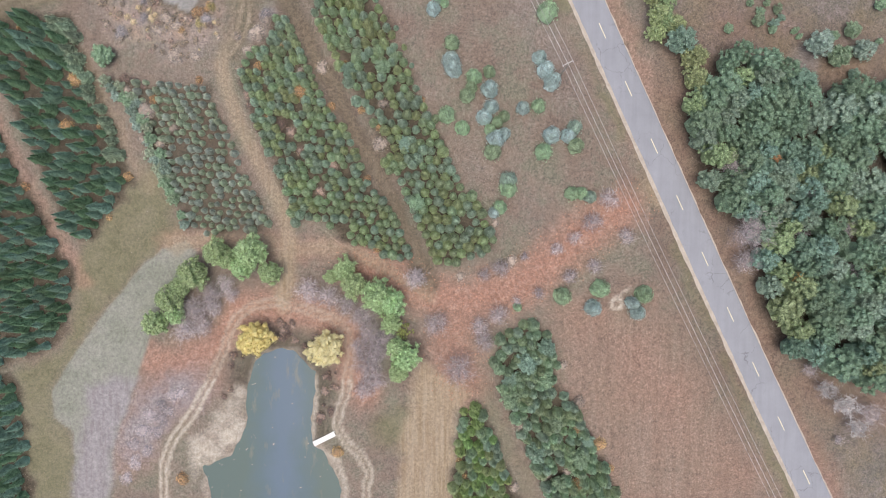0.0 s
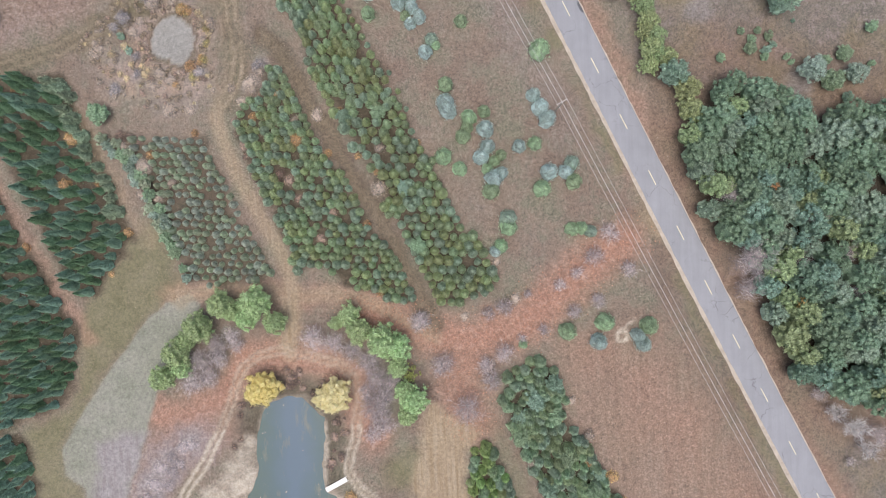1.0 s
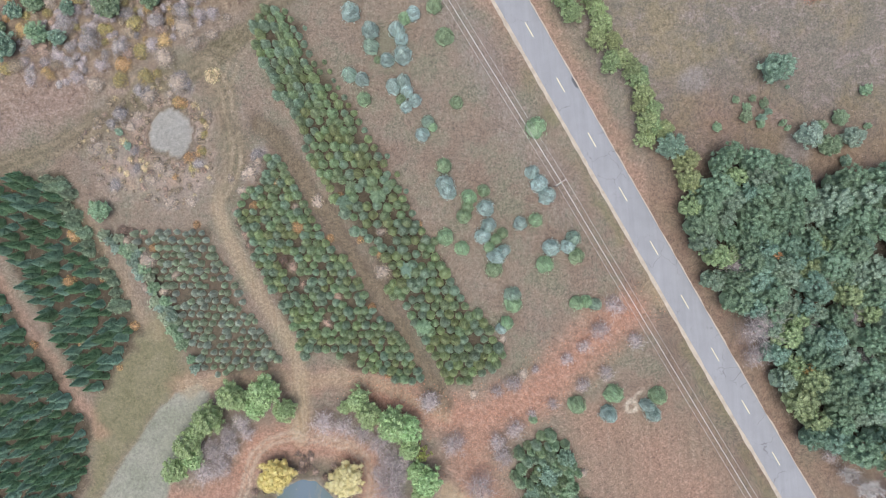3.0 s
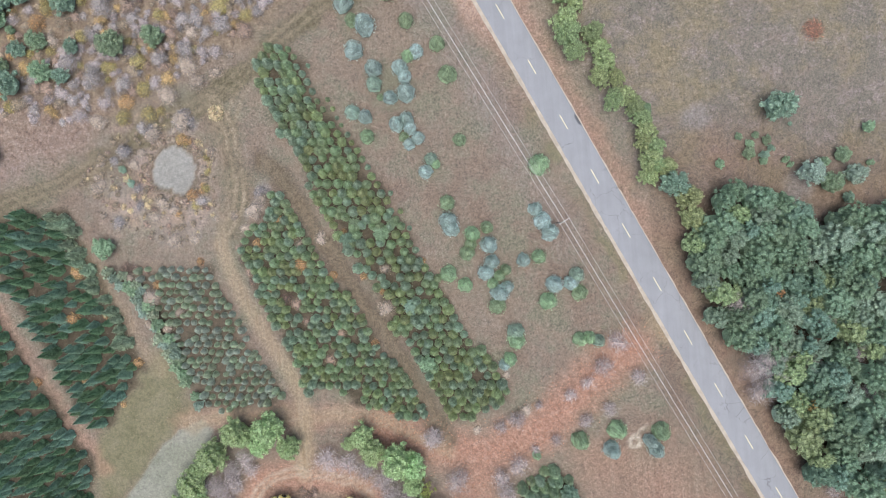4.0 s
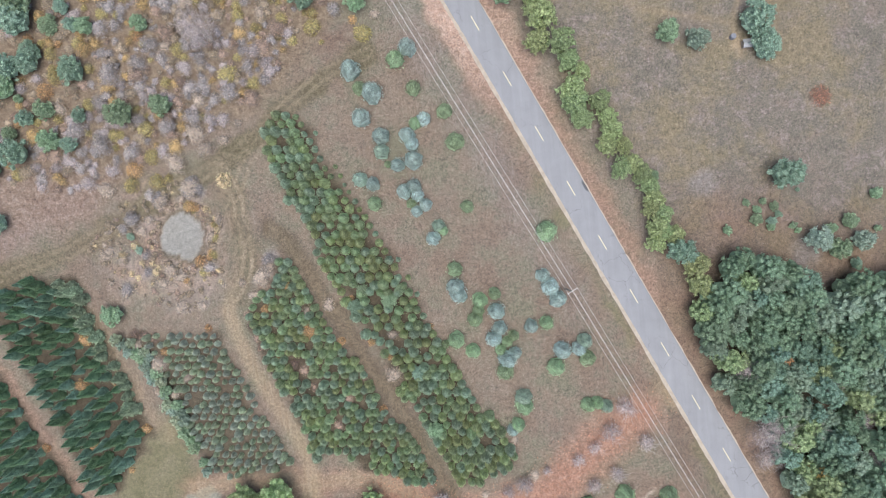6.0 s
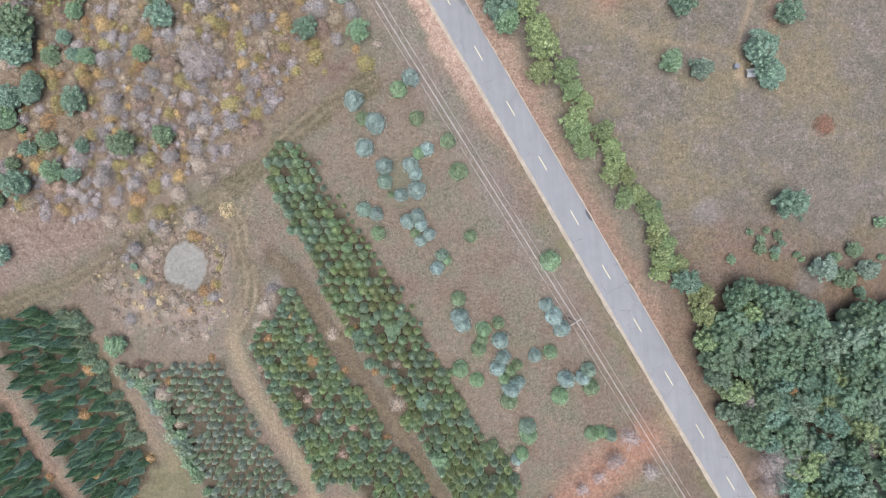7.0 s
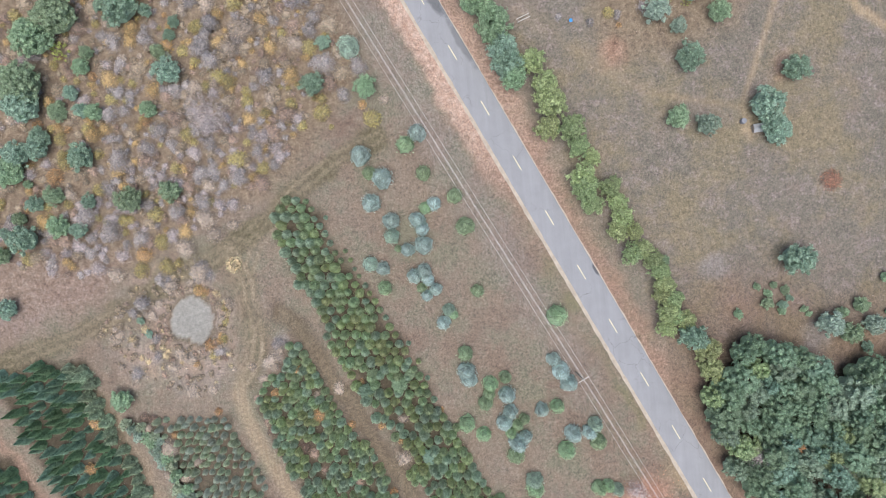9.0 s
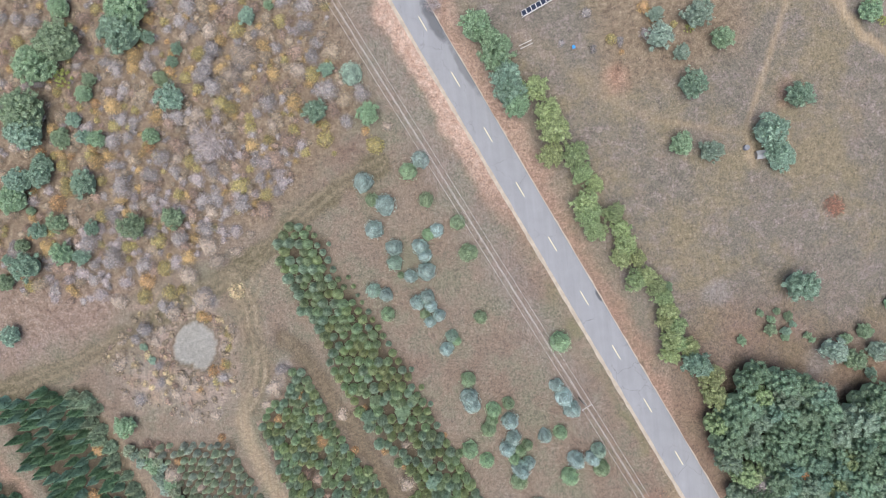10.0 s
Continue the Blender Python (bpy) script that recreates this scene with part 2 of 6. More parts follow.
BLUE_NORTH = [
    (-14.2, 76.4, 1.8), (-10.5, 71.9, 1.9), (-13.1, 67.5, 1.7), (-1.4, 66.1, 1.3), (-4.8, 63.4, 1.5),
    (-4.1, 61.6, 1.3), (-9.7, 63.6, 1.6), (-7.2, 58.1, 1.3), (-4.2, 58.6, 1.7), (-12.2, 55.0, 1.3),
    (-6.4, 53.0, 1.4), (-4.5, 53.8, 1.4), (-4.0, 52.1, 1.2), (-4.4, 49.1, 1.1), (-2.7, 50.1, 1.2), (-3.3, 79.5, 1.6),
]
GREEN_SOUTH = [
    (0.2, 44.9, 0.9), (1.6, 37.4, 1.5), (5.8, 31.1, 1.5), (8.7, 32.1, 1.2), (5.4, 29.2, 1.2), (4.6, 27.6, 1.5),
    (10.3, 22.7, 1.1), (11.6, 23.7, 1.1), (8.9, 21.3, 1.1), (9.4, 17.1, 1.7), (18.1, 25.6, 1.4), (24.9, 21.5, 1.5),
    (25.1, 18.1, 1.6), (19.1, 17.0, 1.7), (19.6, 42.8, 2.0), (0.7, 24.0, 1.7), (3.6, 21.5, 1.4), (12.4, 11.7, 1.7),
    (12.4, 10.0, 1.7), (10.8, 6.5, 1.4), (24.5, 9.1, 1.4), (26.4, 9.2, 1.2), (28.0, 8.5, 1.3), (23.0, -10.5, 1.7),
    (30.2, -9.0, 1.8), (38.7, -10.2, 1.7), (14.4, -12.7, 0.9),
]
GREEN_NORTH = [
    (-12.9, 73.0, 1.3), (-5.7, 77.5, 1.7), (-2.8, 72.0, 1.5), (2.6, 67.2, 1.5), (-3.1, 65.5, 1.2), (-9.9, 60.8, 1.5),
    (-9.0, 58.4, 0.7), (4.0, 61.3, 1.7), (-14.5, 56.0, 1.5), (-12.2, 51.3, 1.4), (-5.3, 50.6, 1.0), (5.1, 49.0, 1.3),
    (-0.6, 45.9, 1.3),
]
MAPLES = [
    (28.3, 3.7, 2.2), (25.1, 0.7, 1.5), (21.8, -1.4, 1.5), (34.9, 0.9, 1.8), (24.4, -6.7, 1.7), (28.9, -4.8, 1.7),
    (18.4, -9.8, 1.3), (15.6, -2.9, 1.0), (11.1, -5.1, 2.0), (7.9, -6.3, 1.5), (31.4, 8.1, 2.2), (10.5, -13.9, 2.2),
    (7.1, -16.3, 2.0), (14.2, -11.5, 1.1), (3.0, -24.1, 3.3), (7.9, -18.9, 2.2), (-5.3, -7.0, 2.2),
    (-1.6, -15.8, 2.6),
]
POND_PINES = [
    (-54.1, -15.6, 2.4), (-51.2, -14.3, 1.9), (-52.0, -10.5, 2.6), (-50.1, -9.0, 2.0), (-47.5, -5.5, 2.8),
    (-42.3, -2.4, 2.7), (-46.7, -6.6, 2.0), (-35.6, -2.1, 3.1), (-38.2, -5.0, 2.2), (-32.8, -6.0, 2.2),
    (-40.2, -3.3, 2.2), (-18.2, -4.8, 2.3), (-17.2, -7.9, 2.6), (-21.6, -6.8, 1.4), (-13.0, -10.7, 3.0),
    (-9.1, -11.7, 2.6), (-10.0, -14.9, 2.1), (-8.9, -20.5, 2.0), (-6.3, -22.0, 2.6), (-8.5, -25.2, 2.0),
]
POND_GOLD = [
    (-7.4, -16.7, 1.6), (-8.0, -17.6, 1.3),
]
WILLOWS = [
    (-36.0, -18.7, 3.6), (-23.2, -20.2, 3.7),
]
POND_GREY = [
    (-47.5, -12.7, 2.7), (-44.5, -10.0, 2.4), (-49.7, -16.7, 2.7), (-41.7, -8.1, 2.0), (-46.5, -16.0, 2.4),
    (-25.8, -9.4, 2.6), (-22.0, -10.4, 2.4), (-18.6, -12.1, 2.2), (-15.5, -14.3, 2.6), (-13.9, -17.6, 2.8),
    (-12.6, -20.8, 2.8), (-14.5, -23.6, 3.1), (-12.9, -26.5, 2.6), (-15.1, -28.5, 2.2), (-16.1, -20.3, 2.2),
    (-11.2, -18.6, 2.0), (-44.2, -12.7, 2.0), (-40.9, -10.0, 1.8), (-5.3, -7.2, 2.0),
]
GREY_DEAD = [
    (73.0, -28.1, 2.2), (76.3, -31.1, 2.7), (78.6, -35.4, 2.2),
]
ROADSIDE_GREY = [
    (56.9, 1.9, 4.2), (57.0, -3.6, 2.7), (81.0, -32.7, 2.7), (70.4, -24.5, 1.8), (76.5, -38.4, 1.1),
]
FIELD_PINES = [
    (54.0, 95.4, 2.2), (47.2, 87.9, 2.7), (67.2, 84.2, 2.6), (44.8, 77.4, 2.3), (61.1, 77.4, 3.2), (62.7, 74.1, 2.7),
    (62.4, 72.3, 2.4), (80.9, 98.1, 2.2), (64.0, 49.1, 3.1), (73.3, 34.6, 2.2), (72.7, 38.3, 1.2), (76.4, 39.6, 1.6),
    (76.9, 31.7, 1.1),
]
FIELD_PALE = [
    (46.4, 93.9, 1.7), (49.8, 100.5, 2.9), (42.5, 96.8, 2.7), (42.6, 101.5, 1.6), (50.3, 75.4, 2.3),
    (70.0, 36.7, 2.7), (77.9, 35.6, 2.2),
]
SAPLINGS = [
    (60.6, 44.7, 0.7), (57.4, 44.6, 0.7), (59.4, 43.2, 0.8), (62.4, 43.4, 0.9), (63.3, 41.8, 0.7), (59.0, 41.1, 1.2),
    (61.8, 40.8, 0.9), (61.7, 39.5, 0.8), (67.3, 46.1, 0.4), (53.5, 39.8, 0.9), (65.9, 39.5, 0.7), (66.8, 38.5, 0.6),
    (81.7, 37.4, 0.7), (81.4, 43.9, 1.1),
]
HEDGE = [
    (40.0, 41.4, 2.4), (42.5, 40.1, 2.2), (46.0, 34.0, 2.7), (46.5, 30.3, 2.7), (39.7, 38.5, 2.0), (26.4, 73.4, 2.2),
    (28.7, 71.5, 1.8), (26.0, 68.4, 2.7), (26.8, 66.0, 2.9), (28.0, 63.2, 2.2), (30.9, 65.9, 2.2), (32.4, 63.1, 2.0),
    (32.8, 59.7, 2.4), (31.9, 57.4, 2.2), (35.0, 57.1, 1.8), (35.7, 53.6, 2.2), (34.0, 53.1, 2.2), (38.0, 51.7, 2.0),
]
HEDGE_NORTH = [
    (19.0, 90.1, 2.6), (20.6, 85.5, 2.8), (22.1, 81.7, 3.3), (20.9, 77.8, 2.6), (24.9, 77.0, 2.8),
]
HEDGE_PINES = [
    (9.1, 102.4, 3.0), (12.0, 98.7, 2.6), (12.5, 95.9, 3.3), (13.5, 93.0, 3.0), (15.2, 89.7, 3.0), (15.7, 87.2, 2.4),
    (43.9, 37.1, 2.7), (40.2, 51.2, 1.1),
]
SCRUB_BIG = [
    (-66.9, 107.5, 4.1), (-71.7, 103.2, 3.9), (-75.0, 95.8, 4.3), (-75.0, 91.4, 3.5), (-55.1, 107.9, 4.1),
    (-54.2, 112.0, 3.9), (-66.8, 113.9, 2.2), (-69.4, 90.0, 2.0), (-73.3, 85.5, 2.2), (-77.8, 82.9, 2.6),
    (-79.5, 79.8, 3.0),
]
SCRUB_PINES = [
    (-51.2, 106.8, 1.4), (-46.1, 104.5, 1.2), (-47.0, 102.3, 1.2), (-47.2, 95.4, 2.7), (-62.8, 100.5, 1.4),
    (-64.3, 97.8, 1.7), (-66.8, 93.5, 1.5), (-62.6, 89.2, 1.7), (-64.8, 89.8, 1.5), (-52.4, 88.5, 1.7),
    (-73.9, 84.1, 2.2), (-65.7, 81.2, 2.6), (-72.1, 74.5, 2.0), (-75.3, 73.6, 1.7), (-76.8, 77.3, 0.9),
    (-65.7, 72.9, 1.5), (-57.8, 72.3, 2.6), (-50.0, 73.2, 2.2), (-79.0, 70.8, 1.4), (-71.3, 68.8, 2.2),
    (-68.1, 68.1, 1.7), (-78.2, 67.2, 2.8), (-82.5, 68.9, 1.1), (-83.2, 64.3, 1.7), (-83.6, 54.8, 2.0),
    (-32.3, 108.7, 1.7), (-28.1, 110.7, 1.0), (-18.9, 97.6, 1.5), (-21.6, 89.9, 2.3), (-12.0, 89.0, 2.2),
]
SCRUB_DARK = [
    (-49.4, 99.3, 1.7), (-14.3, 96.5, 2.4), (-64.0, 35.0, 2.2),
]
YELLOW_GREEN = [
    (-67.9, 101.4, 2.1), (48.7, 98.6, 1.1), (84.0, 96.1, 1.1),
]
SHRUB_TAN = [
    (-69.3, 74.7, 1.7), (-43.0, 64.5, 2.0), (-62.4, 58.8, 2.0), (-48.7, 62.5, 2.4), (-44.3, 67.6, 2.4),
    (-52.6, 55.6, 2.0), (-43.1, 73.8, 1.7), (-46.8, 57.6, 2.4), (-39.7, 107.2, 2.0), (-44.4, 106.5, 1.5),
    (-33.7, 101.7, 3.0), (-36.5, 98.7, 2.4), (-29.9, 88.9, 1.5), (-40.0, 92.6, 1.4), (-43.6, 92.0, 2.0),
    (-8.6, 86.3, 1.3), (-24.1, 98.2, 2.0),
]
SHRUB_GREY = [
    (-59.1, 80.2, 2.8), (-53.9, 77.4, 1.5), (-44.5, 76.0, 2.0), (-66.5, 70.2, 2.4), (-60.4, 76.3, 1.3),
    (-49.8, 69.4, 2.0), (-62.2, 67.2, 2.6), (-56.9, 65.0, 2.0), (-64.2, 61.7, 0.8), (-58.5, 52.8, 1.7),
    (-43.1, 112.0, 2.4), (-39.5, 103.7, 2.0), (-41.5, 99.6, 2.0), (-27.9, 102.9, 1.5), (-21.9, 106.0, 2.0),
    (-21.3, 100.4, 2.0), (-19.1, 94.0, 2.8), (-16.0, 87.9, 1.7), (-30.3, 92.7, 2.1), (-40.1, 96.6, 2.2),
    (-12.9, 93.0, 2.2), (-51.9, 101.9, 2.0), (-57.7, 92.6, 1.7), (-59.9, 88.7, 2.0), (-47.3, 91.9, 2.0),
    (-75.2, 112.9, 1.5), (-51.1, 84.9, 2.2), (-42.2, 98.9, 2.2), (-39.7, 103.9, 1.7),
]
SHRUB_YELLOW = [
    (-70.2, 82.4, 1.1), (-63.3, 81.7, 1.3), (-49.0, 77.7, 1.5), (-63.8, 75.0, 1.7), (-59.9, 68.9, 1.5),
    (-53.8, 69.4, 2.0), (-53.2, 64.2, 2.0), (-57.7, 59.1, 2.0), (-52.9, 59.5, 2.0), (-50.7, 59.9, 1.1),
    (-74.2, 72.9, 1.1), (-42.0, 103.4, 1.7), (-37.3, 92.6, 2.0), (-34.3, 90.6, 1.3), (-20.5, 85.1, 2.1),
    (-11.3, 83.1, 2.2), (-19.1, 82.4, 0.7), (-61.0, 105.9, 1.1), (-42.5, 103.2, 1.7), (-43.3, 96.9, 1.3),
    (-64.8, 86.7, 1.5),
]
SHRUB_ORANGE = [
    (-72.0, 78.4, 2.0), (-56.9, 62.0, 2.0), (-47.6, 54.3, 1.5), (-78.1, 72.7, 0.9), (-12.9, 85.9, 1.1),
    (-35.1, 96.7, 0.7), (-48.1, 100.3, 1.7), (-62.7, 96.2, 1.1), (-74.1, 88.3, 1.3), (-53.6, 87.0, 1.3),
    (-68.6, 87.1, 1.1), (-48.0, 106.2, 0.7), (-51.0, -46.4, 1.6), (-20.6, -41.2, 1.5), (-46.7, 43.6, 1.5),
    (-44.8, 44.2, 0.9),
]
GREY_TREE = [
    (-41.4, 86.2, 4.6), (2.0, 107.3, 2.0),
]
TRACK_WEST = [
    (-93.1, 42.8), (-84.1, 44.5), (-77.3, 46.4), (-71.6, 47.8), (-61.3, 52.2), (-53.0, 57.3), (-45.2, 59.7),
    (-38.3, 62.8), (-32.5, 67.0), (-26.6, 71.7), (-18.5, 76.7), (-10.7, 79.6),
]
TRACK_MIDDLE = [
    (-41.9, 61.6), (-40.6, 56.6), (-39.3, 51.1), (-39.0, 42.5), (-41.0, 37.6), (-42.3, 33.8), (-41.2, 28.7),
    (-38.6, 21.9), (-35.5, 15.1), (-32.3, 8.8), (-30.0, 3.0), (-30.4, -1.1), (-31.2, -4.4),
]
TRACK_POND = [
    (-54.4, -53.0), (-55.1, -46.6), (-54.8, -43.0), (-52.5, -38.4), (-48.4, -32.6), (-45.6, -27.2), (-43.5, -23.2),
    (-42.1, -18.7), (-40.1, -14.8), (-37.3, -12.6), (-32.3, -11.8), (-26.8, -13.2), (-21.3, -15.1), (-18.9, -17.9),
    (-18.0, -22.3), (-19.0, -29.1), (-20.4, -33.3), (-20.8, -36.0), (-19.1, -39.2), (-16.5, -41.5), (-14.7, -44.9),
    (-15.0, -52.9),
]
TRACK_LINK = [
    (-53.0, -0.5), (-42.0, 0.3), (-34.3, -0.3), (-29.4, -1.4), (-20.1, -1.6), (-14.1, -3.5), (-8.6, -6.8),
    (-2.6, -10.1),
]
TRACK_LINK2 = [
    (-29.4, -0.3), (-30.3, -6.8), (-31.2, -11.8),
]
AISLE_D = [
    (-32.5, 47.8), (-28.0, 43.4), (-23.0, 33.1), (-17.7, 23.5), (-11.3, 10.6), (-4.8, -2.4), (-2.8, -7.4),
]
AISLE_C = [
    (-68.3, 35.8), (-66.8, 31.6), (-63.3, 23.6), (-59.2, 15.0), (-56.9, 10.6),
]
AISLE_F = [
    (-91.3, 32.2), (-85.2, 21.3), (-81.2, 11.7), (-76.1, 1.9), (-72.7, -3.0), (-69.8, -8.0),
]
AISLE_K = [
    (6.7, -27.9), (9.5, -32.4), (12.9, -40.2), (16.3, -47.0), (18.5, -52.7),
]
RUST_BELT = [
    (-15.8, -5.2), (-4.8, -9.2), (5.0, -11.8), (14.9, -8.5), (23.5, -1.9), (30.0, 3.5), (34.3, 6.3),
]
RUST_SOUTH = [
    (5.0, -11.8), (1.8, -19.0), (3.1, -26.8),
]
RUST_POND = [
    (-56.9, -23.5), (-50.3, -23.5), (-43.5, -19.0), (-39.0, -12.9), (-26.8, -13.2), (-19.2, -17.9), (-15.9, -29.0),
]
RED_BANK = [
    (-61.9, -41.6), (-58.1, -32.5), (-53.7, -28.0), (-47.5, -26.3),
]
RED_CORE = [
    (-60.8, -40.5), (-56.6, -32.5), (-52.1, -29.7), (-49.3, -29.1),
]
PALE_FIELD = [
    (-49.7, 0.3), (-54.1, -1.4), (-58.1, -4.1), (-66.7, -14.6), (-74.8, -25.8), (-77.0, -29.7), (-76.6, -34.8),
    (-73.0, -37.7), (-73.3, -53.1), (-66.2, -53.1), (-65.2, -40.5), (-61.0, -29.1), (-57.7, -20.2), (-55.0, -12.4),
    (-51.2, -8.0), (-47.6, -2.5),
]
GREY_STRIP = [
    (-69.6, -28.0), (-70.8, -37.1), (-73.2, -41.6), (-73.5, -53.1), (-66.2, -53.1), (-65.5, -41.6), (-62.2, -32.5),
    (-60.4, -26.9),
]
LAWN_WEST = [
    (-56.4, 15.0), (-60.4, 10.6), (-67.2, 3.0), (-71.9, -5.8), (-71.0, -12.4), (-74.7, -21.3), (-83.8, -25.8),
    (-83.0, -34.8), (-81.5, -53.1), (-73.5, -53.1), (-73.3, -38.2), (-76.8, -34.8), (-77.0, -29.2), (-74.8, -25.2),
    (-66.7, -14.1), (-58.1, -3.8), (-50.8, 0.8), (-52.8, 6.3),
]
GREEN_SPOTS = [
    (-76.7, -46.2), (-81.0, -41.7), (-71.4, -23.5), (-9.3, -36.9),
]
SHORE = [
    (-38.6, -30.2), (-39.4, -38.1), (-42.3, -41.5), (-47.4, -44.1), (-49.1, -46.7), (-50.1, -41.6), (-48.9, -38.7),
    (-45.5, -35.9), (-43.2, -33.0), (-40.4, -29.1),
]
SHORE_EAST = [
    (-25.2, -26.6), (-25.1, -32.4), (-25.7, -38.1), (-25.0, -40.6), (-20.5, -43.2), (-19.2, -48.3), (-18.9, -52.9),
]
MOWN_SOUTH = [
    (-4.9, -23.4), (-7.7, -36.9), (-8.8, -52.9), (1.2, -52.8), (2.1, -41.4), (1.8, -33.5), (5.1, -29.0),
]
PATH_SHED = [
    (68.0, 103.8), (65.0, 96.6), (61.8, 88.5), (58.2, 80.0), (57.8, 77.3), (58.9, 74.6), (58.6, 72.0),
]
PATH_WEST = [
    (58.1, 78.3), (56.9, 78.5), (48.5, 80.6), (40.2, 83.0), (31.1, 87.9),
]
PATH_EAST = [
    (75.2, 103.0), (78.1, 97.4), (80.9, 94.1), (87.7, 89.4),
]
SHED = [
    (60.0, 74.0),
]
SOLAR = [
    (17.9, 104.0), (22.3, 106.0),
]
RAILS = [
    (17.3, 98.3), (19.8, 99.2),
]
BLUE_TARP = [
    (27.3, 97.4),
]
BARREL = [
    (57.4, 75.6),
]
RED_BUSH = [
    (73.0, 63.1),
]
TALL_RING = [
    (-40.3, 58.5),
]
HOLLOW_YELLOW = [
    (-47.9, 54.4, 1.3), (-43.3, 50.4, 1.0), (-43.5, 47.9, 1.1), (-44.1, 44.6, 1.2), (-46.4, 41.5, 1.0), (-47.0, 53.4, 0.8),
]
HOLLOW_ORANGE = [
    (-46.4, 53.9, 0.9), (-42.8, 51.3, 0.7), (-49.9, 40.3, 0.9), (-44.6, 45.2, 0.8),
]
HOLLOW_GREY = [
    (-46.3, 58.4, 1.9), (-47.6, 57.2, 1.6), (-45.5, 57.2, 1.5), (-53.0, 56.2, 1.9), (-54.6, 56.9, 1.5), (-57.0, 45.8, 1.2),
    (-56.7, 42.5, 1.2), (-44.9, 42.2, 1.4), (-58.5, 53.2, 1.6), (-60.4, 51.3, 1.3), (-33.3, 42.8, 1.7), (-61.0, 39.6, 1.5),
]
HOLLOW_TAN = [
    (-52.5, 42.4, 1.6), (-63.5, 47.2, 1.3), (-35.1, 39.6, 1.9), (-51.0, 35.4, 1.5), (-47.0, 35.2, 1.2), (-50.6, 41.0, 1.3),
    (-54.3, 40.2, 1.4), (-57.2, 50.4, 1.3), (-55.6, 52.4, 1.2), (-48.9, 56.0, 1.0),
]
HOLLOW_GREEN = [
    (-59.4, 49.6, 0.9), (-58.0, 47.0, 0.9),
]
TUFTS = [
    (-39.4, 66.0), (-36.4, 68.9), (-42.2, 51.4), (-64.4, 46.5), (-44.1, 48.3),
]
BRUSH_PILE = [
    (-61.0, 31.0), (-57.3, 29.9),
]
TUFTS_PLANTED = [
    (-38.9, 38.8), (-36.8, 36.2), (3.4, -6.8), (13.2, -3.7), (-22.9, 33.0), (9.9, 3.5),
]
PLANTED_ORANGE = [
    (-30.5, 37.0, 1.3), (-35.2, 33.3, 1.1), (-27.0, 28.3, 2.0), (-32.1, 27.7, 0.7), (-33.5, 24.1, 0.7),
    (-21.3, 25.8, 1.0), (-18.5, 33.9, 0.7), (-15.6, 24.9, 0.9), (-12.2, 21.8, 0.9), (-3.9, 27.0, 0.7),
    (-55.3, 27.1, 1.1), (-46.5, 30.8, 1.0), (-70.1, 30.9, 1.7), (-65.5, 22.1, 1.1), (-71.9, 22.1, 1.7),
    (-80.6, 40.7, 0.7), (-60.6, 12.5, 1.2), (-71.1, 9.9, 1.2), (-64.5, 4.6, 0.8), (-80.5, 10.6, 1.1),
]
PLANTED_ORANGE_SOUTH = [
    (-14.6, 12.0, 1.0), (-12.6, -1.4, 1.0), (30.7, -39.6, 1.6), (26.1, -36.5, 1.3), (20.8, -28.4, 0.9),
    (25.7, -42.8, 0.8), (32.7, -44.5, 1.1), (26.6, -47.7, 1.7), (3.9, -46.0, 1.0), (3.2, -43.3, 0.9),
]
PLANTED_TAN = [
    (-51.4, 21.6, 1.5), (-54.0, 18.7, 1.4), (-56.4, 24.6, 2.6), (-57.0, 19.5, 1.7), (-60.1, 28.8, 1.3),
    (23.1, -24.0, 1.4), (26.4, -31.2, 1.7), (15.0, -35.7, 1.8), (20.1, -45.9, 1.4), (14.0, -48.4, 1.4),
    (24.4, -45.0, 1.3), (-33.2, 41.6, 1.7), (-34.7, 38.5, 1.5), (-27.2, 32.1, 1.3), (-11.3, 26.2, 1.5),
    (-11.8, 18.6, 2.0), (-23.2, 32.9, 1.1),
]
PLANTED_BIG = [
    (15.9, -23.7, 2.2), (20.2, -20.4, 2.0), (12.9, -26.5, 1.7), (13.1, -30.2, 2.1), (19.8, -26.7, 2.0),
    (18.6, -41.3, 2.2), (22.0, -35.1, 2.0), (26.4, -42.1, 2.2), (22.6, -47.0, 1.7), (28.1, -38.6, 1.5),
    (-18.0, 32.1, 1.6), (-11.3, 32.7, 1.7), (-15.9, 35.2, 1.3), (-9.1, 34.5, 1.2), (-7.1, 18.5, 1.5),
    (-5.0, 7.3, 1.8),
]
CORNER_ORANGE = [
    (40.7, 103.3, 1.5), (42.4, 100.9, 0.9), (36.1, 95.6, 0.7),
]
CORNER_YELLOW = [
    (34.3, 98.1, 1.4), (46.1, 99.7, 0.9),
]
CORNER_GREY = [
    (40.6, 98.2, 1.5), (29.9, 103.2, 1.3), (30.8, 96.6, 1.0), (35.8, 97.5, 1.1), (25.0, 98.1, 0.9),
]
BROWN_CORNER = [
    (31.0, 109.7), (61.9, 106.5), (57.8, 93.5), (45.0, 90.2), (32.2, 88.9),
]
WOODS_ORANGE = [
    (60.8, 14.9, 1.4), (65.4, -6.8, 1.5),
]
WOODS_GREY = [
    (53.3, 13.8, 2.2), (68.5, 9.1, 1.8), (65.8, 1.9, 1.9), (74.4, 2.3, 1.8), (76.9, -5.3, 1.8),
]
WOODS_GAP = [
    (79.2, 14.3, 2.6),
]
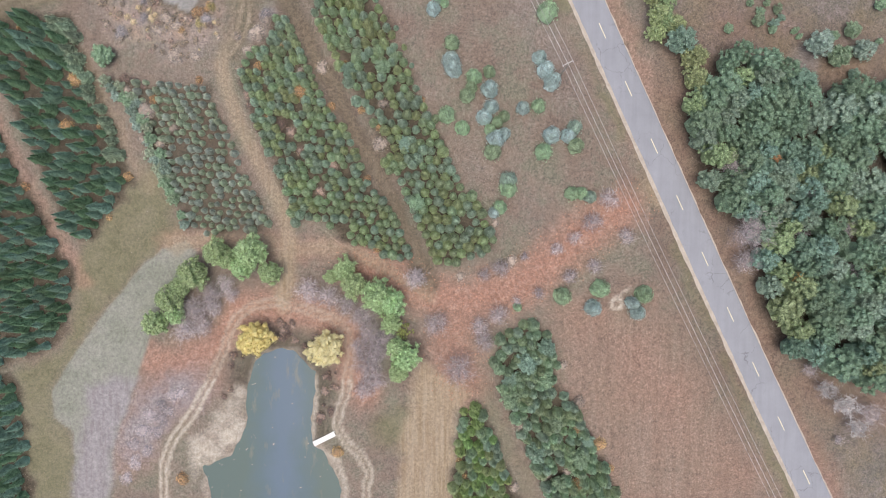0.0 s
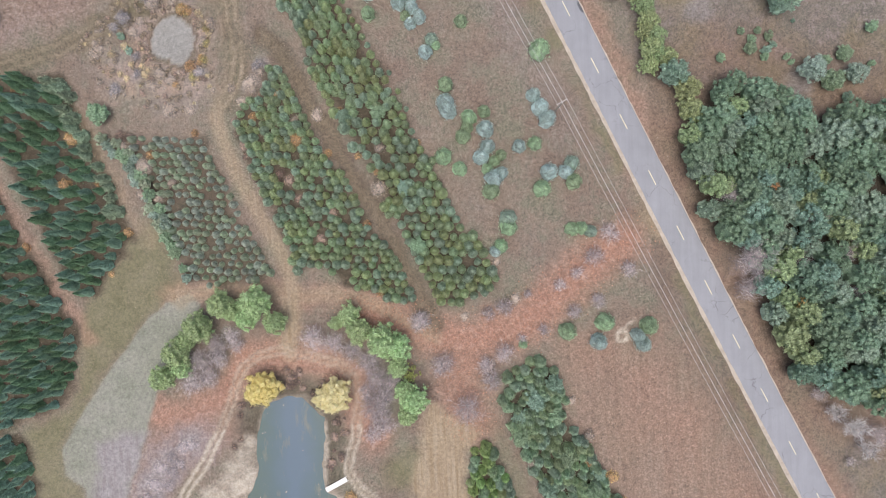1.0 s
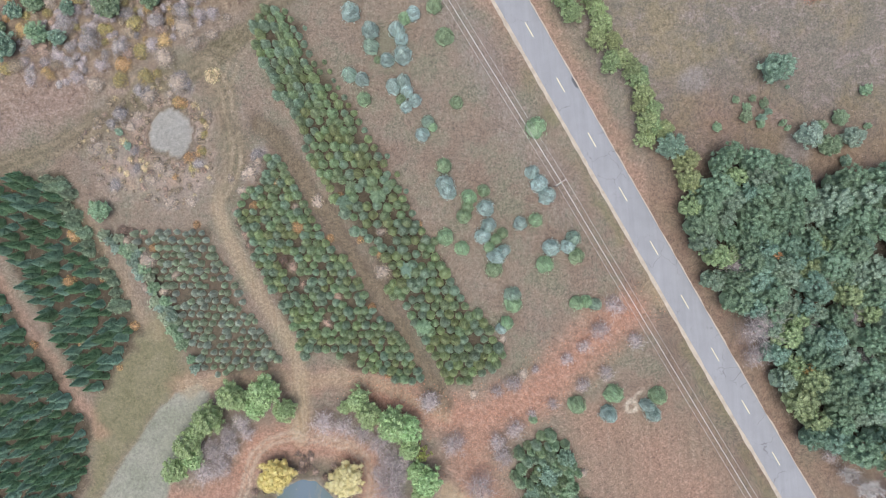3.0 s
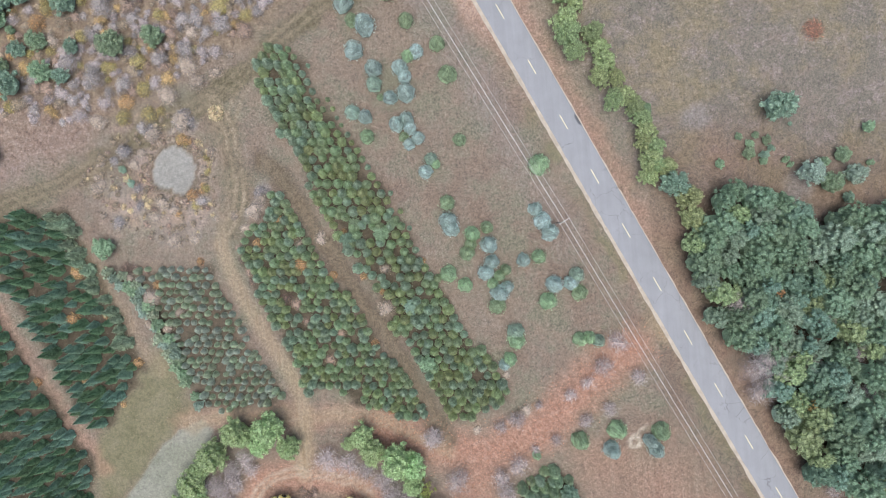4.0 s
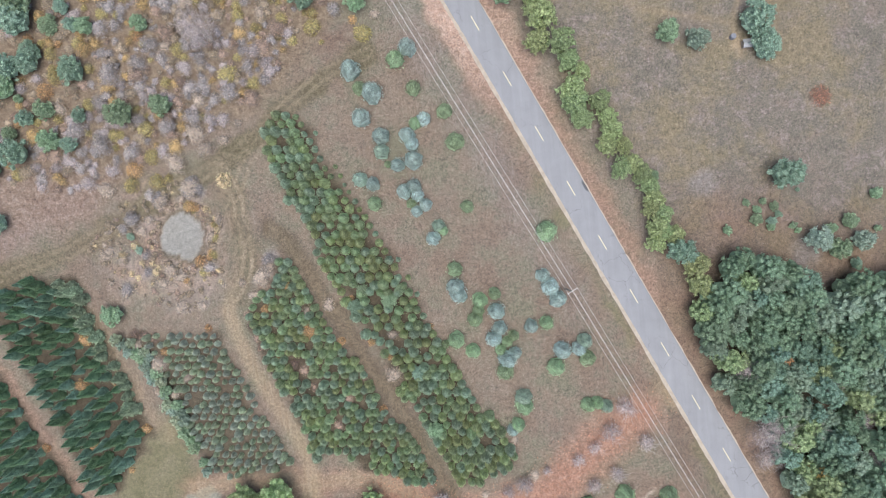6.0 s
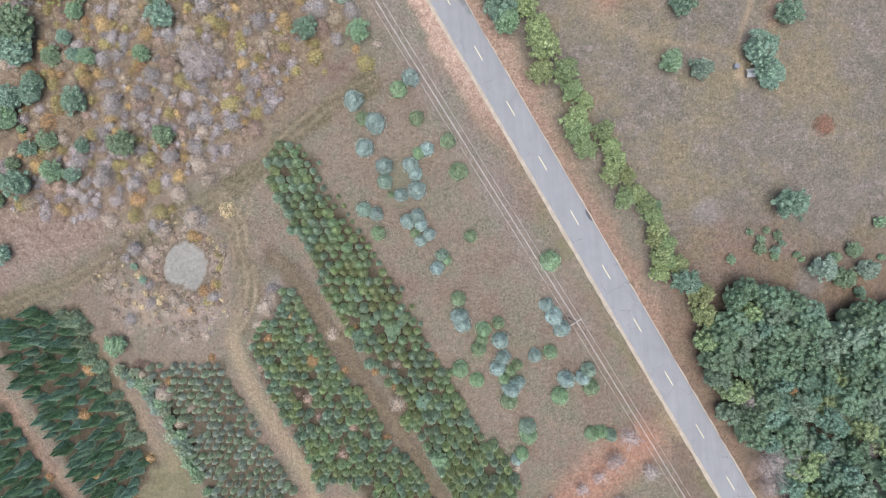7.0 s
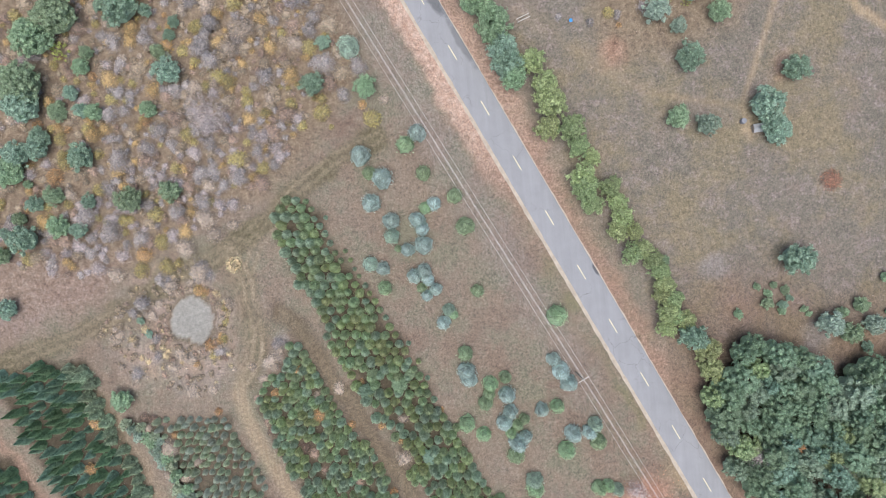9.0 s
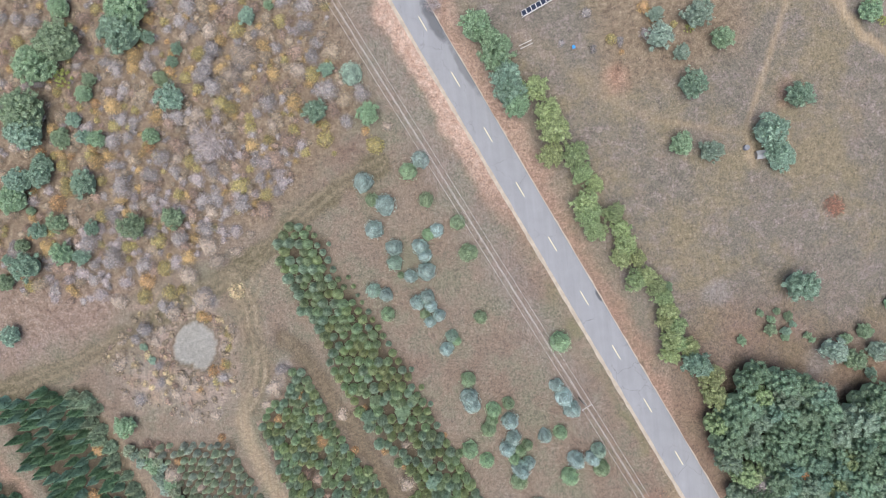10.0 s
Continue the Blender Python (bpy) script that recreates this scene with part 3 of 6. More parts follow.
HEDGE_MIDDLE = [
    (39.2, 49.2, 2.1), (40.0, 46.8, 2.2), (40.8, 43.9, 2.2), (41.1, 41.0, 2.0), (39.2, 45.1, 1.8),
]

# ---- the lie of the land ----


def land(x, y):
    """Height of the gently rising ground, before the hollows; it levels out far away."""
    xs = 160 * np.tanh(np.asarray(x, float) / 160)
    ys = 160 * np.tanh(np.asarray(y, float) / 160)
    return 0.0084 * xs + 0.0395 * ys * 1.02 - 0.845


WATER = -2.55


def seg_distance(x, y, pts, closed=False):
    d = np.full(x.shape, 1e9)
    pts = list(pts) + ([pts[0]] if closed else [])
    for (ax, ay), (bx, by) in zip(pts, pts[1:]):
        ux, uy = bx - ax, by - ay
        s = np.clip(((x - ax) * ux + (y - ay) * uy) / (ux * ux + uy * uy + 1e-9), 0, 1)
        d = np.minimum(d, np.hypot(x - ax - s * ux, y - ay - s * uy))
    return d


def inside(x, y, pts):
    hit = np.zeros(x.shape, bool)
    for (ax, ay), (bx, by) in zip(pts, list(pts[1:]) + [pts[0]]):
        hit ^= ((ay > y) != (by > y)) & (x < (bx - ax) * (y - ay) / (by - ay + 1e-12) + ax)
    return hit


def step(a, b, v):
    s = np.clip((v - a) / (b - a), 0, 1)
    return s * s * (3 - 2 * s)


def area(x, y, pts, soft):
    """1 inside the outline, falling to 0 over the soft width."""
    d = seg_distance(x, y, pts, True)
    return step(soft, -soft, np.where(inside(x, y, pts), -d, d))


def within(x, y, pts, soft=1.8):
    """0 at the outline, rising to 1 over the soft width inside it."""
    return np.where(inside(x, y, pts), step(0.0, soft, seg_distance(x, y, pts, True)), 0)


def stroke(x, y, pts, half, soft):
    return 1 - step(half - soft, half + soft, seg_distance(x, y, pts))


LATTICE = np.random.RandomState(5).rand(257, 257)


def value_noise(x, y, size):
    u, v = x / size + 500.3, y / size + 300.7
    i, j = np.floor(u).astype(int), np.floor(v).astype(int)
    fu, fv = step(0, 1, u - i), step(0, 1, v - j)
    i, j = i % 256, j % 256
    a = LATTICE[i, j] * (1 - fu) + LATTICE[i + 1, j] * fu
    b = LATTICE[i, j + 1] * (1 - fu) + LATTICE[i + 1, j + 1] * fu
    return a * (1 - fv) + b * fv


def ground_height(x, y):
    x, y = np.asarray(x, float), np.asarray(y, float)
    z = land(x, y) + 0.18 * (value_noise(x, y, 7) - 0.5) + 0.08 * (value_noise(x, y, 2.3) - 0.5)
    road = stroke(x, y, ROAD, 5.0, 2.5)
    z = z * (1 - road) + (land(x, y) - 0.02) * road
    d = seg_distance(x, y, POND, True)
    d = np.where(inside(x, y, POND), -d, d)
    shore = 1 - step(2, 16, d)
    bank = WATER + 0.35 + 0.05 * np.clip(d, 0, 12) + 0.1 * (value_noise(x, y, 2.3) - 0.5)
    z = z * (1 - shore) + bank * shore
    z = np.where(d < 2.0, np.minimum(z, WATER + 0.02 + 0.17 * d + 0.12 * (value_noise(x, y, 1.3) - 0.5)), z)
    z = np.maximum(z, np.where(d < 0, WATER - 1.5, -99))
    r = np.hypot(x - PIT[0][0], y - PIT[0][1])
    return z - 0.9 * (1 - step(4.0, 13.0, r))


def gz(x, y):
    return float(ground_height(np.array([x]), np.array([y]))[0])


def axis(lo, hi, pitch):
    inner = np.arange(lo, hi + pitch / 2, pitch)
    far = np.array([2, 6, 14, 30, 60, 120, 250, 500, 1000, 2000, 3500.0])
    return np.concatenate((lo - far[::-1], inner, hi + far))


def grid_mesh(name, X, Y, Z):
    nx, ny = X.shape
    me = bpy.data.meshes.new(name)
    idx = np.arange(nx * ny).reshape(nx, ny)
    f = np.stack((idx[:-1, :-1], idx[1:, :-1], idx[1:, 1:], idx[:-1, 1:]), -1).reshape(-1, 4)
    fill_mesh(me, np.stack((X, Y, Z), -1).reshape(-1, 3), f)
    return me


def fill_mesh(me, verts, quads):
    me.vertices.add(len(verts))
    me.vertices.foreach_set("co", np.ascontiguousarray(verts, np.float32).ravel())
    me.loops.add(quads.size)
    me.loops.foreach_set("vertex_index", quads.astype(np.int32).ravel())
    me.polygons.add(len(quads))
    k = quads.shape[1]
    me.polygons.foreach_set("loop_start", (np.arange(len(quads)) * k).astype(np.int32))
    me.polygons.foreach_set("loop_total", np.full(len(quads), k, np.int32))
    me.update(calc_edges=True)


HOLLOW = [(-62, 38), (-68, 48), (-58, 58), (-48, 60), (-42, 50), (-42, 38), (-50, 34)]
X, Y = np.meshgrid(axis(-104, 102, 0.57), axis(-66, 124, 0.57), indexing="ij")
# wander the outlines a little, so that no border is ruled
wx = X + 1.6 * (value_noise(X, Y, 3.1) - 0.5) + 0.9 * (value_noise(X, Y, 1.1) - 0.5)
wy = Y + 1.6 * (value_noise(X + 91, Y, 3.1) - 0.5) + 0.9 * (value_noise(X + 37, Y, 1.1) - 0.5)
ground_me = grid_mesh("ground", X, Y, ground_height(X, Y))


def cover(name, values):
    a = ground_me.attributes.new(name, 'FLOAT', 'POINT')
    a.data.foreach_set("value", np.clip(values, 0, 1).astype(np.float32).ravel())


def most(*w):
    return np.maximum.reduce(w)


# the sides of the road: east and west verge
road_d = seg_distance(wx, wy, ROAD)
dx, dy = X - np.interp(Y, [p[1] for p in ROAD], [p[0] for p in ROAD]), Y
east = dx > 0
verge = (1 - step(3.6, 7.5, road_d)) * np.where(east, 1.0, step(40, 80, Y))
litter = (1 - step(5.6, 7.4, road_d)) * step(60, 86, Y) * np.where(east, 0.35, 1.0)
cover("rust", 0.92 * most(stroke(wx, wy, RUST_BELT, 4.0, 3.8), 0.8 * stroke(wx, wy, RUST_SOUTH, 4.2, 3.8),
                   0.95 * stroke(wx, wy, RUST_POND, 3.2, 3.0), 0.42 * area(wx, wy, [(20, -12), (42, -10), (52, -22), (66, -52), (34, -56), (26, -32)], 6) * (0.35 + 0.9 * value_noise(X, Y, 8)), 0.45 * stroke(wx, wy, RED_BANK, 5.0, 3.0), 0.42 * (1 - step(2, 14, seg_distance(wx, wy, WOODS, True))) * (0.5 + value_noise(X, Y, 5)), 0.6 * (1 - step(1, 4, np.hypot(wx - 34.7, wy - 90.6))), 0.45 * (1 - step(1, 4, np.hypot(wx - 65.9, wy - 84.7))),
                   0.5 * verge,
                   0.5 * stroke(wx, wy, AISLE_F, 1.5, 1.2), 0.5 * stroke(wx, wy, TRACK_LINK, 2.2, 2.0)))
cover("litter", most(litter, 0.5 * area(wx, wy, HOLLOW, 3) * step(0.3, 0.75, value_noise(X, Y, 3.2)), 0.35 * (1 - step(0.3, 1.4, np.abs(np.hypot(wx - PIT[0][0], wy - PIT[0][1]) - 5.6)))))
cover("rose", most(0.55 * area(wx, wy, [(-104, 66), (-104, 50), (-86, 48.5), (-74, 51), (-64, 55.5), (-61, 61), (-72, 63), (-80, 66)], 3.5) * (0.55 + 0.6 * value_noise(X, Y, 6)), 0.9 * stroke(wx, wy, RED_CORE, 4.2, 3.5)))
cover("track", most(0.62 * stroke(X, Y, TRACK_MIDDLE, 1.3, 0.8) * (1 - 0.75 * step(33, 40, Y)), 0.28 * stroke(X, Y, TRACK_POND, 1.1, 0.7), 0.25 * area(wx, wy, HOLLOW, 3) * value_noise(X, Y, 2.5), 
                    0.85 * stroke(wx, wy, TRACK_LINK2, 1.5, 1.2), 0.5 * stroke(wx, wy, TRACK_LINK, 1.3, 1.0),
                    0.25 * stroke(wx, wy, AISLE_D, 1.2, 1.2), 0.6 * stroke(X, Y, PATH_SHED, 0.5, 0.5), 0.9 * (1 - step(0.5, 2.0, np.hypot(wx - 58.2, wy - 73.8))),
                    0.4 * stroke(X, Y, PATH_WEST, 0.5, 0.6), 0.22 * stroke(wx, wy, [(40.2, 83.0), (27.5, 92.2), (18, 100.3)], 1.2, 1.5), 0.9 * stroke(wx, wy, PATH_EAST, 1.0, 0.6),
                    0.85 * area(wx, wy, MOWN_SOUTH, 1.2), 0.7 * (1 - step(1.0, 4.5, np.hypot(wx - 41.5, wy - 10.5))), 0.3 * stroke(wx, wy, AISLE_C, 1.3, 1)))
pond_track = seg_distance(X + 0.3 * (wx - X), Y + 0.3 * (wy - Y), TRACK_POND)
cover("sand", most(area(wx, wy, SHORE, 1.6) * (0.38 + 0.95 * value_noise(X, Y, 2.3)), 0.7 * stroke(X, Y, SHORE_EAST, 0.6, 0.5), 0.45 * stroke(wx, wy, POND, 0.5, 0.5),
                   (1 - step(0.15, 0.5, np.abs(pond_track - 0.65))) * np.where(Y < -27, 0.72 + 0.2 * step(-34, -42, X), 0.36),
                   0.85 * (1 - step(0.15, 0.6, np.abs(np.hypot(X - 33.7, Y + 12.0) - 1.0))),
                   0.6 * stroke(wx, wy, [(34.4, -10.9), (34.9, -10.0), (36.0, -8.7)], 0.4, 0.4)))
cover("pale", area(X + 0.25 * (wx - X), Y + 0.25 * (wy - Y), PALE_FIELD, 0.35))
cover("mauve", most(0.32 * area(wx, wy, HOLLOW, 3) * step(0.3, 0.7, value_noise(X + 40, Y, 3.0)), area(wx, wy, GREY_STRIP, 1.5), 0.2 * np.where(east, 0, 1) * step(6.5, 8.5, road_d) * step(17, 11, road_d) * step(15, 45, Y), 0.8 * stroke(wx, wy, RED_CORE, 3.4, 2.4) * (0.35 + 0.8 * value_noise(X, Y, 2.0)), 0.6 * (1 - step(1.5, 4, np.hypot(wx - 50.3, wy - 49.2))), 0.6 * (1 - step(1.5, 4, np.hypot(wx - 68.4, wy - 34.4))),
                   *[0.6 * (1 - step(r_ * 0.4, 1.3 * r_, np.hypot(wx - px, wy - py))) for px, py, r_ in HOLLOW_GREY + HOLLOW_TAN]))
cover("lawn", most(0.9 * area(wx, wy, LAWN_WEST, 2.0), *[0.9 * (1 - step(1, 7, np.hypot(wx - px, wy - py))) for px, py in GREEN_SPOTS],
                   0.5 * (1 - step(2, 6, np.hypot(wx - 41, wy - 11))), 0.35 * stroke(wx, wy, AISLE_K, 1.6, 1.2),
                   np.where(east, 0.25, 0.75) * step(3.2, 4.0, road_d) * (1 - step(4.6, 6.4, road_d)) * step(75, 45, Y) * step(0.3, 0.7, value_noise(X, Y, 4))))
# bare soil of banks and aisles; under trees also the shade between crowns
cover("earth_and_shade", most(0.75 * within(wx, wy, BLOCK_C), *[within(wx, wy, p) for p in (BLOCK_D, BLOCK_J, BLOCK_K)], within(wx, wy, BLOCK_E, 3.0), *[area(wx, wy, p, 1.0) for p in (BLOCK_F, BLOCK_G, BLOCK_H)],
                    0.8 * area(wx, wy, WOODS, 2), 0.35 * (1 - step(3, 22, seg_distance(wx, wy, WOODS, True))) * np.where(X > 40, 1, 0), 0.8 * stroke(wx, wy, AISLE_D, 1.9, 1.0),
                    # pond bank soil, then a painted shadow ring just inside the pit's rim
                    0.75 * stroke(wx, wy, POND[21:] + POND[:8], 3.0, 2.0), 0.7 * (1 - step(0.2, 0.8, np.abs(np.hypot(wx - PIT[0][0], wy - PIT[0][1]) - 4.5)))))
def pair_of_ruts(line, half=0.85, wide=0.5):
    """Two wheel ruts either side of a line."""
    return 1 - step(0.15, wide, np.abs(seg_distance(X + 0.5 * (value_noise(X, Y, 6) - 0.5), Y + 0.4 * (value_noise(X + 50, Y, 6) - 0.5), line) - half))


RUT_LOOP = [(-40.8, 60.8), (-38.6, 55.5), (-37.6, 50.5), (-37.3, 45.5), (-38.0, 40.5), (-40.6, 36.5)]
RUT_NORTH = [(-32.0, 66.0), (-36.0, 61.0), (-38.8, 55.2)]
ruts = most(*[pair_of_ruts(t_) for t_ in (TRACK_WEST, TRACK_LINK)], *[0.5 * pair_of_ruts(t_) for t_ in (TRACK_MIDDLE, TRACK_LINK2)])
band = most(0.95 * stroke(wx, wy, TRACK_WEST, 2.1, 0.9), 0.7 * stroke(wx, wy, RUT_LOOP, 2.0, 1.2), 0.3 * stroke(wx, wy, TRACK_MIDDLE[:5], 2.6, 1.2))
cover("rut", band * (0.6 + 0.6 * value_noise(X, Y, 5)))
cover("wheel", most(0.45 * ruts, 0.9 * pair_of_ruts(RUT_LOOP), 0.6 * pair_of_ruts(RUT_NORTH)) * (0.35 + 0.9 * value_noise(X, Y, 4)))
cover("silt", 1 - step(3.9, 4.3, np.hypot(wx - PIT[0][0], wy - PIT[0][1])))
cover("scrub", most(0.85 * area(wx, wy, BROWN_CORNER, 3), area(wx, wy, [(-110, 125), (-110, 62), (-72, 52), (-48, 66), (-28, 74), (-12, 92), (-14, 128)], 3)))
cover("mown", area(wx, wy, [(22, -14), (30, -14), (46, -16), (62, -46), (64, -66), (30, -66), (34, -44), (26, -28)], 4))
cover("east", step(6, 12, dx) * step(200, 110, np.abs(X)))

m, n, l, b = material("dry_grassland", 0.95, 0.0, 0.1)
pos = n.new("ShaderNodeNewGeometry").outputs["Position"]
fine = noise_node(n, l, 2.6, 6, 0.75, pos)
tuft = noise_node(n, l, 0.9, 5, 0.7, pos)
broad = noise_node(n, l, 0.055, 4, 0.6, pos)
mid = noise_node(n, l, 0.22, 5, 0.65, pos)
streak = noise_node(n, l, 1.2, 4, 0.7, pos, (-25, 1.0, 0.16))
furrow = noise_node(n, l, 1.6, 3, 0.6, pos, (3, 1.0, 0.04))


def attr(name):
    a = n.new("ShaderNodeAttribute")
    a.attribute_name = name
    return a.outputs["Fac"]


def ragged(name, amount=0.9):
    """A cover's weight, frayed by the tufts."""
    w = attr(name)
    f = math_node(n, l, 'ADD', math_node(n, l, 'MULTIPLY', tuft, 0.6), math_node(n, l, 'MULTIPLY', fine, 0.4))
    k = math_node(n, l, 'MULTIPLY', math_node(n, l, 'SUBTRACT', f, 0.5), amount)
    edge = math_node(n, l, 'MULTIPLY', math_node(n, l, 'MULTIPLY', w, math_node(n, l, 'SUBTRACT', 1.0, w)), 4.0)
    return math_node(n, l, 'ADD', w, math_node(n, l, 'MULTIPLY', k, edge), clamp=True)


def shade(fac, *cols):
    return ramp(n, l, fac, [(0.28 + 0.44 * k / (len(cols) - 1), c) for k, c in enumerate(cols)])


def speckle(c, amount, *cols):
    """Lets a second growth show through in patches."""
    return mix_colour(n, l, ramp(n, l, amount, [(0.47, (0, 0, 0)), (0.62, (1, 1, 1))]), c, shade(fine, *cols))


patch2 = noise_node(n, l, 0.11, 5, 0.7, pos)
patch3 = noise_node(n, l, 0.4, 5, 0.75, pos)
col = shade(broad, (0.215, 0.155, 0.118), (0.26, 0.205, 0.155), (0.295, 0.245, 0.185))
col = mix_colour(n, l, ramp(n, l, mid, [(0.4, (0, 0, 0)), (0.65, (1, 1, 1))]), col, shade(streak, (0.205, 0.155, 0.12), (0.295, 0.25, 0.20)))
col = speckle(col, patch2, (0.19, 0.18, 0.125), (0.25, 0.225, 0.165))
lines = noise_node(n, l, 0.75, 4, 0.7, pos, (-28, 1.0, 0.06))
col = mix_colour(n, l, math_node(n, l, 'MULTIPLY', attr("mown"), 0.75), col, shade(lines, (0.20, 0.145, 0.105), (0.27, 0.205, 0.15), (0.33, 0.265, 0.20)))
col = mix_colour(n, l, attr("east"), col, shade(mid, (0.175, 0.16, 0.127), (0.215, 0.19, 0.152), (0.255, 0.205, 0.168)))
col = mix_colour(n, l, math_node(n, l, 'MULTIPLY', attr("east"), ramp(n, l, patch3, [(0.5, (0, 0, 0)), (0.63, (1, 1, 1))])), col, shade(fine, (0.22, 0.185, 0.16), (0.34, 0.285, 0.25)))
col = mix_colour(n, l, math_node(n, l, 'MULTIPLY', attr("east"), ramp(n, l, noise_node(n, l, 0.075, 5, 0.7, pos), [(0.46, (0, 0, 0)), (0.62, (0.8, 0.8, 0.8))])), col, shade(tuft, (0.19, 0.16, 0.095), (0.26, 0.215, 0.135), (0.33, 0.27, 0.175)))
col = mix_colour(n, l, ragged("scrub"), col, shade(tuft, (0.155, 0.112, 0.078), (0.25, 0.19, 0.133), (0.365, 0.295, 0.205)))
col = mix_colour(n, l, ragged("lawn"), col, shade(mid, (0.18, 0.175, 0.098), (0.222, 0.205, 0.12), (0.262, 0.232, 0.15)))
col = mix_colour(n, l, ragged("rust"), col, shade(tuft, (0.30, 0.16, 0.112), (0.41, 0.235, 0.165), (0.50, 0.325, 0.24)))
col = mix_colour(n, l, ragged("litter"), col, shade(tuft, (0.40, 0.25, 0.18), (0.51, 0.36, 0.275), (0.58, 0.44, 0.35)))
col = mix_colour(n, l, ragged("rose"), col, shade(tuft, (0.255, 0.168, 0.138), (0.32, 0.23, 0.196), (0.375, 0.298, 0.268)))
col = mix_colour(n, l, ragged("pale", 0.3), col, shade(mid, (0.255, 0.26, 0.195), (0.30, 0.30, 0.235), (0.34, 0.325, 0.265)))
col = mix_colour(n, l, ragged("mauve"), col, shade(streak, (0.27, 0.235, 0.22), (0.33, 0.30, 0.285), (0.385, 0.355, 0.33)))
# dark soil and needle litter, deepened in colour for shade under the trees
col = mix_colour(n, l, ragged("earth_and_shade"), col, shade(tuft, (0.07, 0.058, 0.04), (0.105, 0.086, 0.06), (0.16, 0.13, 0.092)))
col = mix_colour(n, l, ragged("track", 0.5), col, shade(furrow, (0.33, 0.245, 0.148), (0.41, 0.315, 0.205), (0.48, 0.385, 0.265)))
col = mix_colour(n, l, ragged("rut", 0.6), col, shade(tuft, (0.125, 0.115, 0.072), (0.175, 0.15, 0.095), (0.225, 0.185, 0.125)))
col = mix_colour(n, l, ragged("wheel", 0.6), col, shade(tuft, (0.27, 0.215, 0.14), (0.34, 0.275, 0.19), (0.40, 0.33, 0.24)))
col = mix_colour(n, l, ragged("sand", 0.5), col, shade(tuft, (0.42, 0.35, 0.262), (0.545, 0.475, 0.37), (0.64, 0.57, 0.46)))
col = mix_colour(n, l, attr("silt"), col, shade(mid, (0.315, 0.30, 0.26), (0.34, 0.325, 0.285), (0.365, 0.35, 0.31)))
speck = noise_node(n, l, 6.0, 4, 0.8, pos)
fine = math_node(n, l, 'ADD', math_node(n, l, 'MULTIPLY', fine, 0.5), math_node(n, l, 'MULTIPLY', speck, 0.5))
col = mix_colour(n, l, 1.0, col, (0.825, 0.85, 0.90), 'MULTIPLY')
blotch = noise_node(n, l, 1.5, 6, 0.75, pos)
col = mix_colour(n, l, 1.0, col, ramp(n, l, blotch, [(0.3, (0.72, 0.73, 0.74)), (0.7, (1.26, 1.25, 1.23))]), 'MULTIPLY')
grain = math_node(n, l, 'MULTIPLY_ADD', fine, 3.8, -0.9)
calm = math_node(n, l, 'MULTIPLY_ADD', math_node(n, l, 'MAXIMUM', attr("pale"), math_node(n, l, 'MAXIMUM', math_node(n, l, 'MAXIMUM', math_node(n, l, 'MAXIMUM', attr("silt"), attr("sand")), attr("track")), attr("lawn"))), -0.62, 1.0)
grain = math_node(n, l, 'MULTIPLY_ADD', math_node(n, l, 'SUBTRACT', grain, 1.0), calm, 1.0)
hs = n.new("ShaderNodeHueSaturation")
l.new(col, hs.inputs["Color"])
l.new(math_node(n, l, 'MINIMUM', math_node(n, l, 'MAXIMUM', grain, 0.4), 1.7), hs.inputs["Value"])
l.new(hs.outputs[0], b.inputs["Base Color"])
bump(n, l, b, math_node(n, l, 'ADD', fine, tuft), 0.5, 0.2)
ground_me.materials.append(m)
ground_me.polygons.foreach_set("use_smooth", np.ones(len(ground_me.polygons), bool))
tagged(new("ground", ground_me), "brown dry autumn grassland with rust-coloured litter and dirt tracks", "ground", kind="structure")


def part(name, me, mats, parent, label=""):
    """Links a mesh (or a bmesh) as one part of a thing."""
    if isinstance(me, bmesh.types.BMesh):
        data = bpy.data.meshes.new(name)
        me.to_mesh(data)
        me.free()
        me = data
    for mt in (mats if isinstance(mats, (list, tuple)) else [mats]):
        if mt is not None:
            me.materials.append(mt)
    ob = new(name, me)
    ob.parent = parent
    return tagged(ob, label)


def tube(bm, pts, radii, sides=6):
    """A tapered round bar along points, closed at its ends."""
    rings = []
    pts = [Vector(p) for p in pts]
    for k, p in enumerate(pts):
        d = (pts[min(k + 1, len(pts) - 1)] - pts[max(k - 1, 0)]).normalized()
        u = d.cross(Vector((0.3, 0.2, 1)) if abs(d.z) < 0.9 else Vector((1, 0, 0.1))).normalized()
        v = d.cross(u)
        rings.append([bm.verts.new(p + radii[k] * (math.cos(a) * u + math.sin(a) * v)) for a in (2 * math.pi * s / sides for s in range(sides))])
    for r, q in zip(rings, rings[1:]):
        for s in range(sides):
            bm.faces.new((r[s], r[(s + 1) % sides], q[(s + 1) % sides], q[s]))
    bm.faces.new(rings[0][::-1])
    bm.faces.new(rings[-1])


def box(bm, x0, y0, z0, x1, y1, z1, bevel=0.0, m=None):
    g = bmesh.ops.create_cube(bm, size=1.0)
    vs = g["verts"]
    for v in vs:
        v.co = Vector(((x0 + x1) / 2 + v.co.x * (x1 - x0), (y0 + y1) / 2 + v.co.y * (y1 - y0), (z0 + z1) / 2 + v.co.z * (z1 - z0)))
    if bevel:
        es = list({e for v in vs for e in v.link_edges})
        vs = list({v for f in bmesh.ops.bevel(bm, geom=es, offset=bevel, segments=1, affect='EDGES')["faces"] for v in f.verts} | {v for v in vs if v.is_valid})
    if m is not None:
        bmesh.ops.transform(bm, matrix=m, verts=vs)


